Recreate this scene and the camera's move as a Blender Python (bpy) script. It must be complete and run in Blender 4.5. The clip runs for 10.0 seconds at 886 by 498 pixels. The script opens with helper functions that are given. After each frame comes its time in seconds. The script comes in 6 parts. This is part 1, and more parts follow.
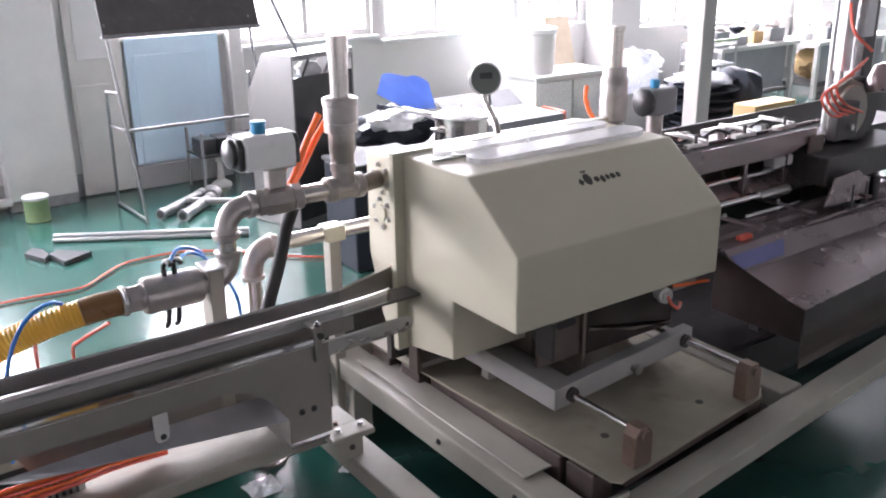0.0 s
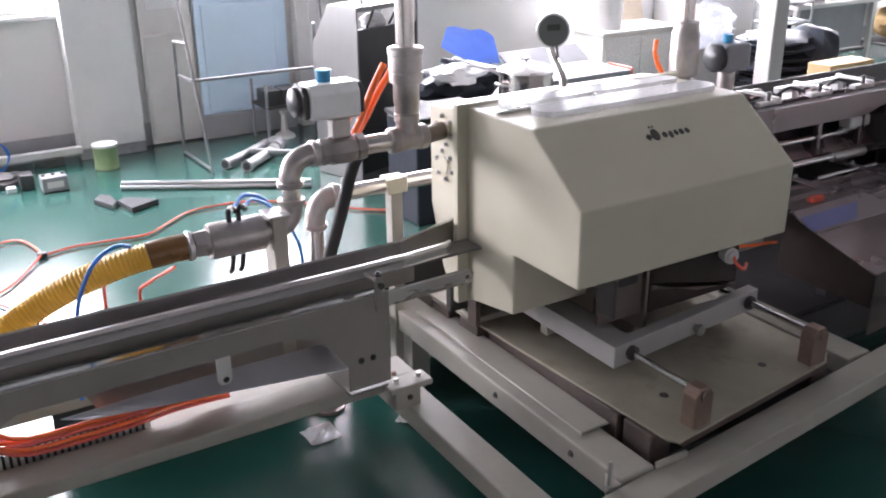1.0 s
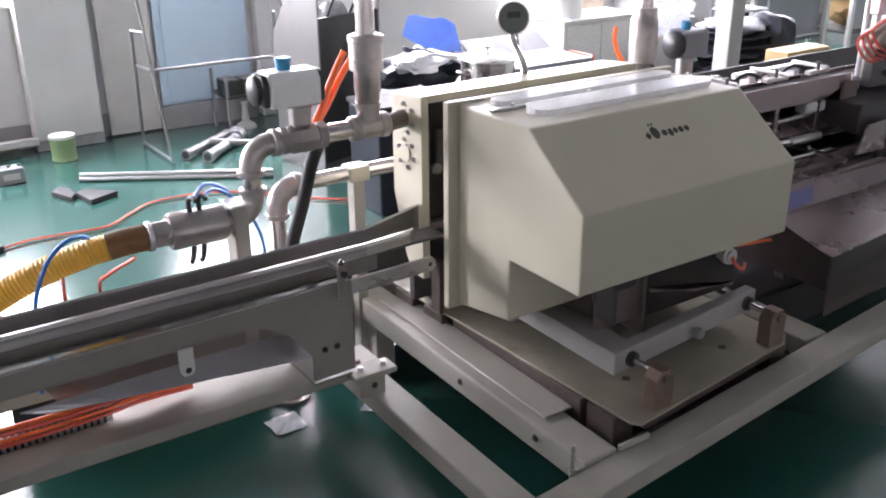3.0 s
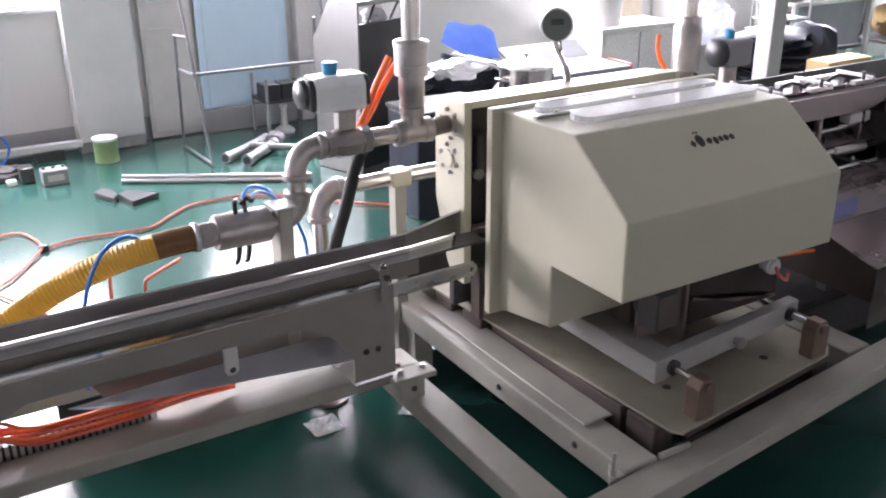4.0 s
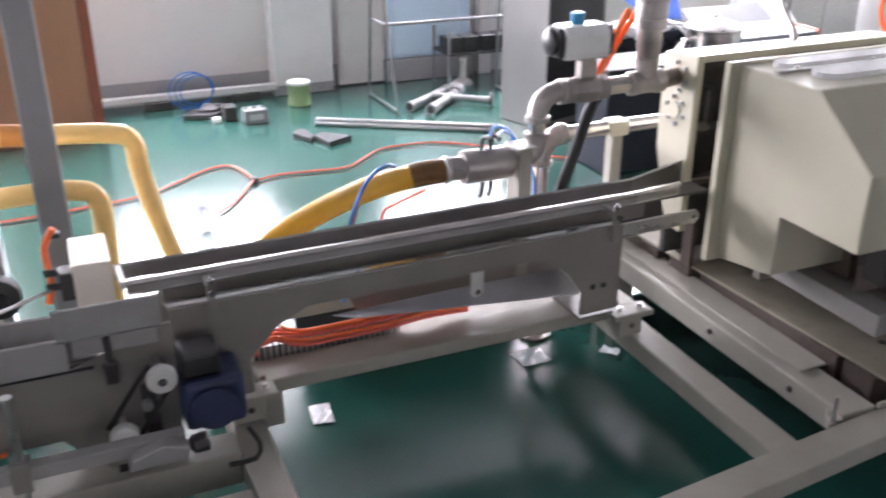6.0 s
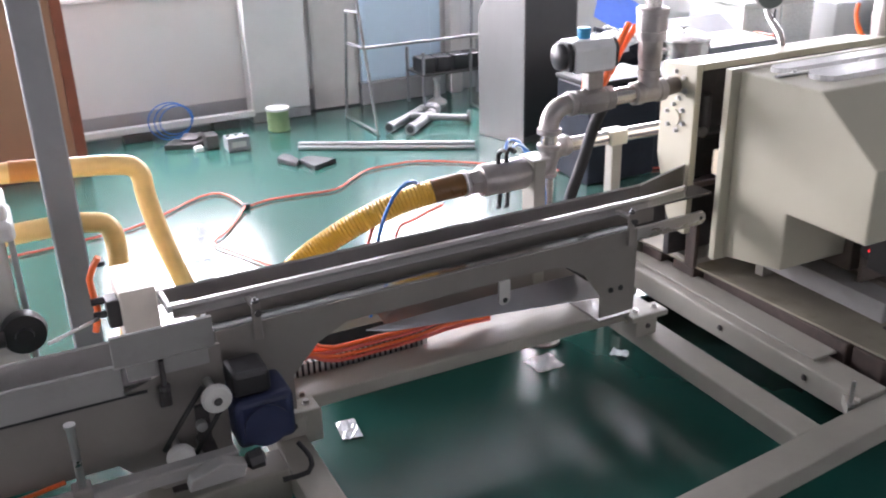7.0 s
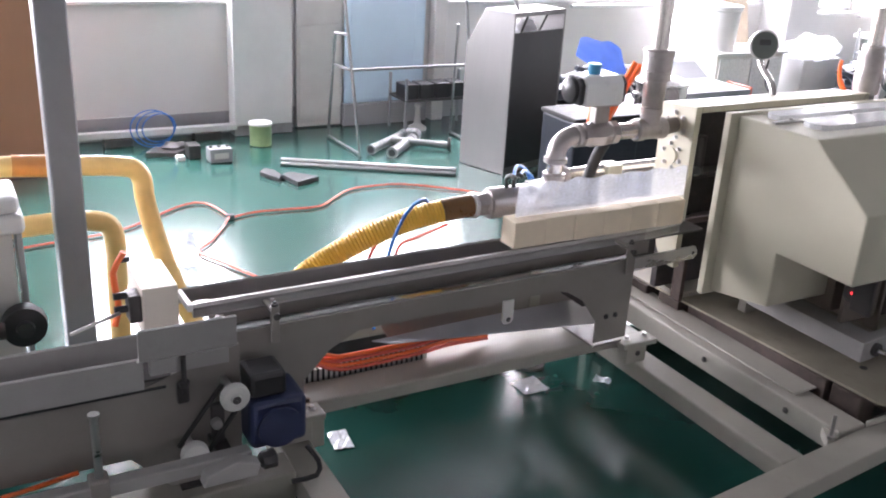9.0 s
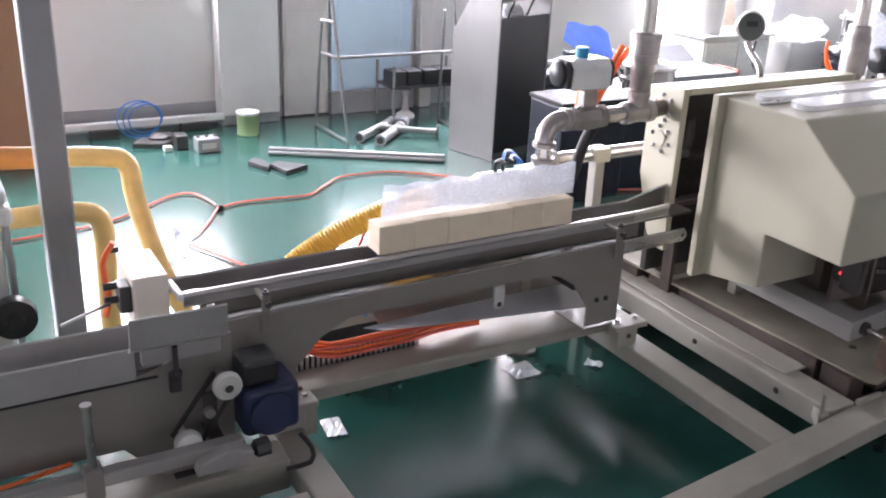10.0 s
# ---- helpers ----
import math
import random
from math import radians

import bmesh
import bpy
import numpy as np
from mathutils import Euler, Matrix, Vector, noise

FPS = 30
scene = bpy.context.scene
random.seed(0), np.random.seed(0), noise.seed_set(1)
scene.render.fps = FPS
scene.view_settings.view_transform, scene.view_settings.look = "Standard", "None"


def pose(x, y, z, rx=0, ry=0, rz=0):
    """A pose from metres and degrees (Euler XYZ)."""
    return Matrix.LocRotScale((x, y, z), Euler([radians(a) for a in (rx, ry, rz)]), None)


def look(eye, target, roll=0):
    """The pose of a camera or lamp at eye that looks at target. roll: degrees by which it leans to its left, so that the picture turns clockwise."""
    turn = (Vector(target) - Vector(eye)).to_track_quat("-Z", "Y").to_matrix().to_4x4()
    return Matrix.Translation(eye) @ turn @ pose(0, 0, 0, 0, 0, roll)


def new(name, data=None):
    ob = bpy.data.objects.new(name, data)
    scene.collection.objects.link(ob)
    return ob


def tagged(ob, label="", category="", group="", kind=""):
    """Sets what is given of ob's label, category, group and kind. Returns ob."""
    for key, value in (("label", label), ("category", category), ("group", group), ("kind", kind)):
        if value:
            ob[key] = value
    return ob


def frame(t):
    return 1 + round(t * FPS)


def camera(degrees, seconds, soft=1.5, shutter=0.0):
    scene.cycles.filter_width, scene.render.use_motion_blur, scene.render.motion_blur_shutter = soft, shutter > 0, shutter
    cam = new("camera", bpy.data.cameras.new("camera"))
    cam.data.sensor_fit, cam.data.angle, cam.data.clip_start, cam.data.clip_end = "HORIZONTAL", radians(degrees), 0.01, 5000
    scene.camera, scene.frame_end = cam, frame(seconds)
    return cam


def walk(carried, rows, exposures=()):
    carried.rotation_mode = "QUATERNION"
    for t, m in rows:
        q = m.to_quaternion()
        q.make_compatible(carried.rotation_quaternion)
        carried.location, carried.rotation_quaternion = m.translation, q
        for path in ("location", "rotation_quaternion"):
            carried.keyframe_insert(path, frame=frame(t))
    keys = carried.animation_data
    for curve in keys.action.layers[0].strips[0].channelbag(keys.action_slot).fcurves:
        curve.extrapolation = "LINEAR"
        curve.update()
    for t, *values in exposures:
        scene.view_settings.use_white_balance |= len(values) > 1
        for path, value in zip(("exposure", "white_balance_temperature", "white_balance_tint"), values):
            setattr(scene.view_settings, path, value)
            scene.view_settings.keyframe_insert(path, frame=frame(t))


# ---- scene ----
cam = camera(51.0, 10.0, 2.0, 0.4)
PATH = [
    (0, (0.159, 0.089, 1.891), (1.242, 1.634, 1.229), -0.7),
    (0.5, (0.153, 0.092, 1.885), (1.191, 1.654, 1.191), -0.2),
    (1, (0.155, 0.1, 1.872), (1.115, 1.689, 1.126), -0.6),
    (1.5, (0.156, 0.091, 1.869), (1.149, 1.656, 1.118), -0.5),
    (2, (0.158, 0.097, 1.87), (1.181, 1.639, 1.111), -0.4),
    (3.5, (0.154, 0.089, 1.867), (1.163, 1.634, 1.095), -0.6),
    (4, (0.121, 0.098, 1.867), (1.087, 1.679, 1.114), -0.3),
    (4.5, (0.01, 0.202, 1.86), (1.012, 1.759, 1.103), -2.6),
    (5, (-0.137, 0.236, 1.863), (0.849, 1.792, 1.086), -0.6),
    (5.5, (-0.204, 0.155, 1.863), (0.709, 1.753, 1.08), 0.3),
    (6, (-0.28, 0.062, 1.875), (0.436, 1.736, 1.048), 0.1),
    (6.2, (-0.298, 0.058, 1.876), (0.352, 1.757, 1.045), -0.5),
    (7.5, (-0.65, 0.076, 1.895), (0.286, 1.671, 1.134), -0.4),
    (8, (-0.698, 0.061, 1.894), (0.273, 1.643, 1.148), 2.5),
    (8.5, (-0.717, 0.064, 1.887), (0.22, 1.665, 1.142), 2.5),
    (9, (-0.725, 0.072, 1.886), (0.194, 1.693, 1.158), 3.2),
    (9.5, (-0.728, 0.072, 1.88), (0.196, 1.683, 1.139), 3.1),
    (10, (-0.727, 0.07, 1.88), (0.207, 1.671, 1.129), 2.6),
]
walk(cam, [(t, look(eye, target, roll)) for t, eye, target, roll in PATH], [(0, 0.88, 6150, 18.5), (0.6, 0.86, 6150, 18.5), (2.2, 0.84, 6150, 18.5), (3.5, 0.93, 6150, 18.5), (10, 0.95, 6150, 18.5)])


# ---- light ----
world = bpy.data.worlds.new("sky")
scene.world = world
world.use_nodes = True
sky = world.node_tree.nodes.new("ShaderNodeTexSky")
sky.sky_type = "NISHITA"
sky.sun_disc = False
sky.sun_elevation = radians(48)
sky.sun_rotation = radians(20)
world.node_tree.nodes["Background"].inputs[1].default_value = 0.12
world.node_tree.links.new(sky.outputs[0], world.node_tree.nodes["Background"].inputs[0])

sun_data = bpy.data.lights.new("sun", "SUN")
sun_data.energy, sun_data.angle, sun_data.color = 1.0, radians(12), (1.0, 0.96, 0.9)
sun = new("sun", sun_data)
sun.matrix_world = look((4, 14, 16), (1, 3, 0))

WINDOW_LIGHT = 84.0
WALL_Y = 7.1
# bays in the far wall: x0, x1, sill height
BAYS = [(-4.6, -2.9, 1.0), (-2.7, -0.95, 1.0), (-0.75, 1.24, 1.02), (2.2, 3.0, 1.13), (3.12, 4.36, 1.0), (4.47, 5.62, 0.95),
        (5.66, 6.16, 0.42), (6.26, 6.78, 0.95), (7.38, 8.25, 0.84), (8.38, 10.15, 0.8), (10.9, 12.6, 0.8)]
WINDOW_TOP = 2.55


def window_lamp(name, x, y, z, w, h, turn, power):
    data = bpy.data.lights.new(name, "AREA")
    data.shape, data.size, data.size_y, data.energy, data.color = "RECTANGLE", w, h, power, (1.0, 0.97, 0.98)
    ob = new(name, data)
    ob.matrix_world = pose(x, y, z, turn, 0, 0)
    return ob


for x0, x1, sill in BAYS:
    area = (x1 - x0) * (WINDOW_TOP - sill)
    window_lamp("window_light", (x0 + x1) / 2, WALL_Y + 0.16, (sill + WINDOW_TOP) / 2, x1 - x0, WINDOW_TOP - sill, -90, WINDOW_LIGHT * area)


# ---- materials ----
def mat(name, color, rough=0.5, metal=0.0, vary=0.12, scale=6.0, bump=0.05, fine=120.0, stain=0.0, stain_color=(0.1, 0.09, 0.07),
        coat=0.0, piece=0.0, stretch=(1, 1, 1), rough_vary=0.15, spec=0.5, sheen=0.0):
    m = bpy.data.materials.new(name)
    m.use_nodes = True
    t = m.node_tree
    b = t.nodes["Principled BSDF"]
    geo = t.nodes.new("ShaderNodeTexCoord")
    mp = t.nodes.new("ShaderNodeMapping")
    mp.inputs["Scale"].default_value = stretch
    t.links.new(geo.outputs["Object"], mp.inputs[0])
    n1 = t.nodes.new("ShaderNodeTexNoise")
    n1.inputs["Scale"].default_value, n1.inputs["Detail"].default_value, n1.inputs["Roughness"].default_value = scale, 5, 0.6
    n2 = t.nodes.new("ShaderNodeTexNoise")
    n2.inputs["Scale"].default_value, n2.inputs["Detail"].default_value = fine, 3
    t.links.new(mp.outputs[0], n1.inputs["Vector"])
    t.links.new(mp.outputs[0], n2.inputs["Vector"])
    ramp = t.nodes.new("ShaderNodeMapRange")
    ramp.inputs["From Min"].default_value, ramp.inputs["From Max"].default_value = 0.3, 0.7
    ramp.inputs["To Min"].default_value, ramp.inputs["To Max"].default_value = 1 - vary, 1 + vary
    t.links.new(n1.outputs[0], ramp.inputs[0])
    hsv = t.nodes.new("ShaderNodeHueSaturation")
    hsv.inputs["Color"].default_value = (*color, 1)
    value = ramp.outputs[0]
    if piece:
        info = t.nodes.new("ShaderNodeObjectInfo")
        pr = t.nodes.new("ShaderNodeMapRange")
        pr.inputs["To Min"].default_value, pr.inputs["To Max"].default_value = 1 - piece, 1 + piece
        t.links.new(info.outputs["Random"], pr.inputs[0])
        mul = t.nodes.new("ShaderNodeMath")
        mul.operation = "MULTIPLY"
        t.links.new(value, mul.inputs[0])
        t.links.new(pr.outputs[0], mul.inputs[1])
        value = mul.outputs[0]
    t.links.new(value, hsv.inputs["Value"])
    out = hsv.outputs[0]
    if stain:
        n3 = t.nodes.new("ShaderNodeTexNoise")
        n3.inputs["Scale"].default_value, n3.inputs["Detail"].default_value, n3.inputs["Roughness"].default_value = scale * 2.3, 8, 0.7
        t.links.new(mp.outputs[0], n3.inputs["Vector"])
        sr = t.nodes.new("ShaderNodeMapRange")
        sr.inputs["From Min"].default_value, sr.inputs["From Max"].default_value = 0.55, 0.75
        sr.inputs["To Max"].default_value = stain
        t.links.new(n3.outputs[0], sr.inputs[0])
        mix = t.nodes.new("ShaderNodeMixRGB")
        mix.inputs[2].default_value = (*stain_color, 1)
        t.links.new(sr.outputs[0], mix.inputs[0])
        t.links.new(out, mix.inputs[1])
        out = mix.outputs[0]
    t.links.new(out, b.inputs["Base Color"])
    rr = t.nodes.new("ShaderNodeMapRange")
    rr.inputs["From Min"].default_value, rr.inputs["From Max"].default_value = 0.3, 0.7
    rr.inputs["To Min"].default_value, rr.inputs["To Max"].default_value = max(0.02, rough * (1 - rough_vary)), min(1, rough * (1 + rough_vary))
    t.links.new(n1.outputs[0], rr.inputs[0])
    t.links.new(rr.outputs[0], b.inputs["Roughness"])
    b.inputs["Metallic"].default_value = metal
    b.inputs["Specular IOR Level"].default_value = spec
    b.inputs["Coat Weight"].default_value, b.inputs["Coat Roughness"].default_value = coat, 0.16
    b.inputs["Sheen Weight"].default_value, b.inputs["Sheen Roughness"].default_value = sheen, 0.28
    if bump:
        bp = t.nodes.new("ShaderNodeBump")
        bp.inputs["Strength"].default_value, bp.inputs["Distance"].default_value = bump, 0.004
        t.links.new(n2.outputs[0], bp.inputs["Height"])
        t.links.new(bp.outputs[0], b.inputs["Normal"])
    return m


def clear(name, color, alpha=0.25, rough=0.08, through_light=0.0):
    m = bpy.data.materials.new(name)
    m.use_nodes = True
    t = m.node_tree
    b = t.nodes["Principled BSDF"]
    b.inputs["Base Color"].default_value = (*color, 1)
    b.inputs["Roughness"].default_value = rough
    tr = t.nodes.new("ShaderNodeBsdfTransparent")
    mix = t.nodes.new("ShaderNodeMixShader")
    no = t.nodes.new("ShaderNodeTexNoise")
    no.inputs["Scale"].default_value = 25
    mr = t.nodes.new("ShaderNodeMapRange")
    mr.inputs["To Min"].default_value, mr.inputs["To Max"].default_value = alpha * 0.6, min(1, alpha * 1.4)
    t.links.new(no.outputs[0], mr.inputs[0])
    t.links.new(mr.outputs[0], mix.inputs[0])
    t.links.new(tr.outputs[0], mix.inputs[1])
    body = b.outputs[0]
    if through_light:
        tl = t.nodes.new("ShaderNodeBsdfTranslucent")
        tl.inputs[0].default_value = (*color, 1)
        mx = t.nodes.new("ShaderNodeMixShader")
        mx.inputs[0].default_value = through_light
        t.links.new(b.outputs[0], mx.inputs[1])
        t.links.new(tl.outputs[0], mx.inputs[2])
        body = mx.outputs[0]
    t.links.new(body, mix.inputs[2])
    t.links.new(mix.outputs[0], t.nodes["Material Output"].inputs[0])
    return m


M = {
    # sheen pales the floor at low view angles, standing in for window glare
    "floor": mat("green_epoxy", (0.011, 0.078, 0.061), 0.2, vary=0.12, scale=1.3, bump=0.014, fine=12, rough_vary=0.12, spec=0.7, sheen=0.34, coat=0.4),
    "wall": mat("wall_paint", (0.66, 0.65, 0.64), 0.8, vary=0.05, scale=1.2, bump=0.08, fine=90, stain=0.12, stain_color=(0.45, 0.43, 0.41)),
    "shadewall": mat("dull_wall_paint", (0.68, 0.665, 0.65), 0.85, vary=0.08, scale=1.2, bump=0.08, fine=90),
    "skirting": mat("grey_skirting", (0.33, 0.33, 0.34), 0.6, vary=0.1, scale=3, stain=0.3),
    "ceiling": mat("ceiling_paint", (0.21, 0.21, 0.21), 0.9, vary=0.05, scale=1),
    "white": mat("white_paint", (0.66, 0.66, 0.655), 0.45, vary=0.05, scale=4, stain=0.1, stain_color=(0.5, 0.48, 0.45)),
    "cream": mat("cream_enamel", (0.50, 0.475, 0.37), 0.38, vary=0.035, scale=3, bump=0.06, fine=260, stain=0.05, stain_color=(0.34, 0.31, 0.24)),
    "frame": mat("beige_frame_paint", (0.355, 0.337, 0.29), 0.55, vary=0.08, scale=7, bump=0.05, stain=0.22, stain_color=(0.24, 0.22, 0.18)),
    "plate": mat("worn_base_plate", (0.29, 0.265, 0.205), 0.6, vary=0.22, scale=4, bump=0.1, stain=0.7, stain_color=(0.17, 0.14, 0.10)),
    "side": mat("grey_side_plate", (0.24, 0.222, 0.203), 0.38, vary=0.08, scale=5, stain=0.2, stain_color=(0.16, 0.14, 0.12)),
    "steel": mat("brushed_steel", (0.55, 0.54, 0.53), 0.3, 1.0, vary=0.06, scale=5, bump=0.02, fine=200, stretch=(0.6, 2, 2)),
    "stainless": mat("stainless_sheet", (0.20, 0.196, 0.194), 0.42, 0.6, vary=0.04, scale=3, bump=0.02, fine=150, stretch=(6, 6, 1)),
    "cast": mat("cast_stainless_fitting", (0.40, 0.37, 0.355), 0.36, 0.85, vary=0.14, scale=18, bump=0.25, fine=160, stain=0.25, stain_color=(0.3, 0.25, 0.22)),
    "pipe": mat("polished_pipe", (0.62, 0.58, 0.55), 0.22, 0.95, vary=0.08, scale=12, bump=0.04, stain=0.1),
    "chrome": mat("chrome_rod", (0.75, 0.75, 0.75), 0.12, 1.0, vary=0.04, scale=20, bump=0.0),
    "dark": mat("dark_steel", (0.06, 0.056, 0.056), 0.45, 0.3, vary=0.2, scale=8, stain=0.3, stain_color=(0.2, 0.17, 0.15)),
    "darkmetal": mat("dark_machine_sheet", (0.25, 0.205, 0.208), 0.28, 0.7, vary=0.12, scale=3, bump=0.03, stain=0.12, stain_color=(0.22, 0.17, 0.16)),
    "black": mat("black_plastic", (0.02, 0.02, 0.022), 0.4, vary=0.25, scale=15),
    "rubber": mat("black_rubber", (0.018, 0.018, 0.018), 0.65, vary=0.25, scale=25, bump=0.15),
    "brownpad": mat("rust_brown_pad", (0.07, 0.05, 0.042), 0.7, vary=0.3, scale=30, bump=0.3),
    "greymetal": mat("dull_grey_pipe", (0.22, 0.22, 0.225), 0.4, 0.5, vary=0.2, scale=14, stain=0.3),
    "taupe": mat("worn_taupe_steel", (0.14, 0.115, 0.098), 0.45, 0.2, vary=0.2, scale=7, stain=0.4, stain_color=(0.1, 0.075, 0.06)),
    # drive cover brown; on the bin walls it stands in for shade
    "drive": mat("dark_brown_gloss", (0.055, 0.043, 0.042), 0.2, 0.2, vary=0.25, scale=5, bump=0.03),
    "midgrey": mat("mid_grey_sheet", (0.34, 0.33, 0.318), 0.38, vary=0.07, scale=5, stain=0.15),
    "columnpaint": mat("column_paint", (0.40, 0.375, 0.36), 0.6, vary=0.06, scale=2, bump=0.05, stain=0.12, stain_color=(0.3, 0.28, 0.26)),
    "mirrorsteel": mat("mirror_steel_strip", (0.70, 0.70, 0.70), 0.14, 1.0, vary=0.04, scale=4, bump=0.015, fine=90),
    "guide": mat("dull_guide_steel", (0.42, 0.40, 0.39), 0.34, 0.9, vary=0.1, scale=6, bump=0.03, fine=150, stain=0.2, stain_color=(0.2, 0.18, 0.17), stretch=(0.4, 2, 2)),
    "belt": mat("grey_belt", (0.115, 0.108, 0.104), 0.4, vary=0.12, scale=8, bump=0.1, fine=180, stain=0.15),
    "brass": mat("dull_brown_steel", (0.24, 0.17, 0.135), 0.42, 0.5, vary=0.15, scale=20, stain=0.3),
    "actuator": mat("white_actuator_enamel", (0.80, 0.81, 0.81), 0.3, vary=0.04, scale=10),
    "boxpaint": mat("warm_white_box_paint", (0.74, 0.68, 0.60), 0.42, vary=0.05, scale=9),
    "blueplastic": mat("blue_plastic", (0.03, 0.25, 0.45), 0.35, vary=0.1, scale=20),
    "bluetube": mat("blue_tube", (0.03, 0.17, 0.55), 0.3, vary=0.1, scale=20),
    "redtube": mat("red_tube", (0.72, 0.12, 0.08), 0.35, vary=0.1, scale=20),
    "orangetube": mat("orange_tube", (0.9, 0.16, 0.03), 0.35, vary=0.08, scale=20),
    "hose": mat("yellow_ribbed_hose", (0.72, 0.40, 0.035), 0.35, vary=0.1, scale=15, stain=0.15, stain_color=(0.4, 0.2, 0.03)),
    "palehose": mat("pale_amber_hose", (0.80, 0.54, 0.20), 0.35, vary=0.12, scale=9),
    "amber": mat("dark_orange_sleeve", (0.50, 0.20, 0.04), 0.35, vary=0.12, scale=12),
    "hosecuff": mat("brown_hose_cuff", (0.16, 0.075, 0.02), 0.3, vary=0.15, scale=30),
    "tissue": mat("cream_tissue", (0.86, 0.74, 0.57), 0.9, vary=0.05, scale=14, bump=0.25, fine=220, piece=0.04),
    "print": mat("grey_print", (0.50, 0.53, 0.60), 0.5, vary=0.25, scale=30),
    "logo": mat("logo_black", (0.03, 0.025, 0.02), 0.5, vary=0.1),
    "tin": mat("pale_green_tin", (0.22, 0.31, 0.15), 0.4, vary=0.12, scale=14, stain=0.25, stain_color=(0.6, 0.62, 0.5)),
    "bluefabric": mat("blue_fabric", (0.15, 0.27, 0.66), 0.8, vary=0.12, scale=8, bump=0.3),
    "bluefilm": mat("blue_protective_film", (0.13, 0.13, 0.30), 0.3, vary=0.25, scale=9),
    "blueboard": mat("pale_blue_board", (0.54, 0.69, 0.81), 0.5, vary=0.04, scale=2),
    "orangewood": mat("orange_board", (0.33, 0.165, 0.095), 0.5, vary=0.1, scale=3, stretch=(1, 1, 0.2)),
    "darkwood": mat("brown_edge", (0.22, 0.06, 0.03), 0.5, vary=0.15, scale=6),
    "palewood": mat("pale_plywood", (0.56, 0.47, 0.36), 0.7, vary=0.12, scale=6, bump=0.08),
    "carton": mat("cardboard", (0.45, 0.31, 0.15), 0.85, vary=0.08, scale=5, bump=0.1),
    "bag": mat("black_bag_plastic", (0.018, 0.022, 0.032), 0.5, vary=0.3, scale=6, bump=0.4, fine=22, spec=0.3),
    "whitebag": mat("white_plastic_bag", (0.75, 0.76, 0.78), 0.3, vary=0.08, scale=6, bump=0.5, fine=30),
    # bright colour for the light patches laid on the floor
    "lightpatch": mat("painted_floor_light", (0.80, 0.84, 0.88), 0.18, vary=0.1, scale=14, bump=0.1, fine=30),
    "bladesteel": mat("bright_sheet_steel", (0.66, 0.66, 0.70), 0.33, 0.75, vary=0.08, scale=5, bump=0.03, fine=120),
    "motor": mat("dark_blue_motor", (0.024, 0.033, 0.085), 0.45, vary=0.2, scale=14),
    "whiteplastic": mat("white_plastic_wheel", (0.6, 0.6, 0.57), 0.4, vary=0.08, scale=15),
    "greypost": mat("grey_post_paint", (0.26, 0.265, 0.28), 0.45, vary=0.08, scale=4, stain=0.15),
    "alu": mat("aluminium_profile", (0.45, 0.46, 0.47), 0.35, 0.8, vary=0.06, scale=8),
    "lightgrey": mat("light_grey_enamel", (0.58, 0.57, 0.55), 0.4, vary=0.06, scale=5),
    "drain": mat("dark_block", (0.045, 0.047, 0.05), 0.6, vary=0.25, scale=15, bump=0.2),
    "glassdial": mat("dial_glass", (0.10, 0.115, 0.11), 0.5, vary=0.1, spec=0.2),
    "film": clear("clear_film", (0.74, 0.77, 0.83), 0.6, 0.2, 0.3),
    "acrylic": clear("clear_acrylic", (0.9, 0.91, 0.92), 0.62, 0.12),
    "pane": clear("window_glass", (0.9, 0.95, 1.0), 0.06, 0.03),
}


def glow(name, color, strength):
    m = bpy.data.materials.new(name)
    m.use_nodes = True
    t = m.node_tree
    e = t.nodes.new("ShaderNodeEmission")
    e.inputs[0].default_value, e.inputs[1].default_value = (*color, 1), strength
    t.links.new(e.outputs[0], t.nodes["Material Output"].inputs[0])
    return m


M["led"] = glow("red_led", (1.0, 0.04, 0.04), 1.2)
M["daylight"] = glow("hazy_daylight", (1.0, 0.985, 0.98), 2.6)


# ---- mesh helpers ----
def box(bm, x0, x1, y0, y1, z0, z1, bevel=0.0, seg=1):
    vs = [bm.verts.new((x, y, z)) for x in (x0, x1) for y in (y0, y1) for z in (z0, z1)]
    fs = [(0, 1, 3, 2), (4, 6, 7, 5), (0, 4, 5, 1), (2, 3, 7, 6), (0, 2, 6, 4), (1, 5, 7, 3)]
    faces = [bm.faces.new([vs[i] for i in f]) for f in fs]
    if bevel:
        edges = list({e for f in faces for e in f.edges})
        bmesh.ops.bevel(bm, geom=edges, offset=bevel, segments=seg, affect="EDGES", profile=0.5)
    return bm


def prism(bm, pts, axis, a, b, bevel=0.0):
    """A polygon extruded along an axis. pts are (y, z) for x, (x, z) for y, (x, y) for z."""
    def place(p, d):
        return (d, p[0], p[1]) if axis == "x" else (p[0], d, p[1]) if axis == "y" else (p[0], p[1], d)
    va = [bm.verts.new(place(p, a)) for p in pts]
    vb = [bm.verts.new(place(p, b)) for p in pts]
    faces = [bm.faces.new(va), bm.faces.new(vb[::-1])]
    n = len(pts)
    for i in range(n):
        faces.append(bm.faces.new((va[i], vb[i], vb[(i + 1) % n], va[(i + 1) % n])))
    bmesh.ops.recalc_face_normals(bm, faces=faces)
    if bevel:
        edges = list({e for f in faces for e in f.edges})
        bmesh.ops.bevel(bm, geom=edges, offset=bevel, segments=2, affect="EDGES", profile=0.5)
    return bm


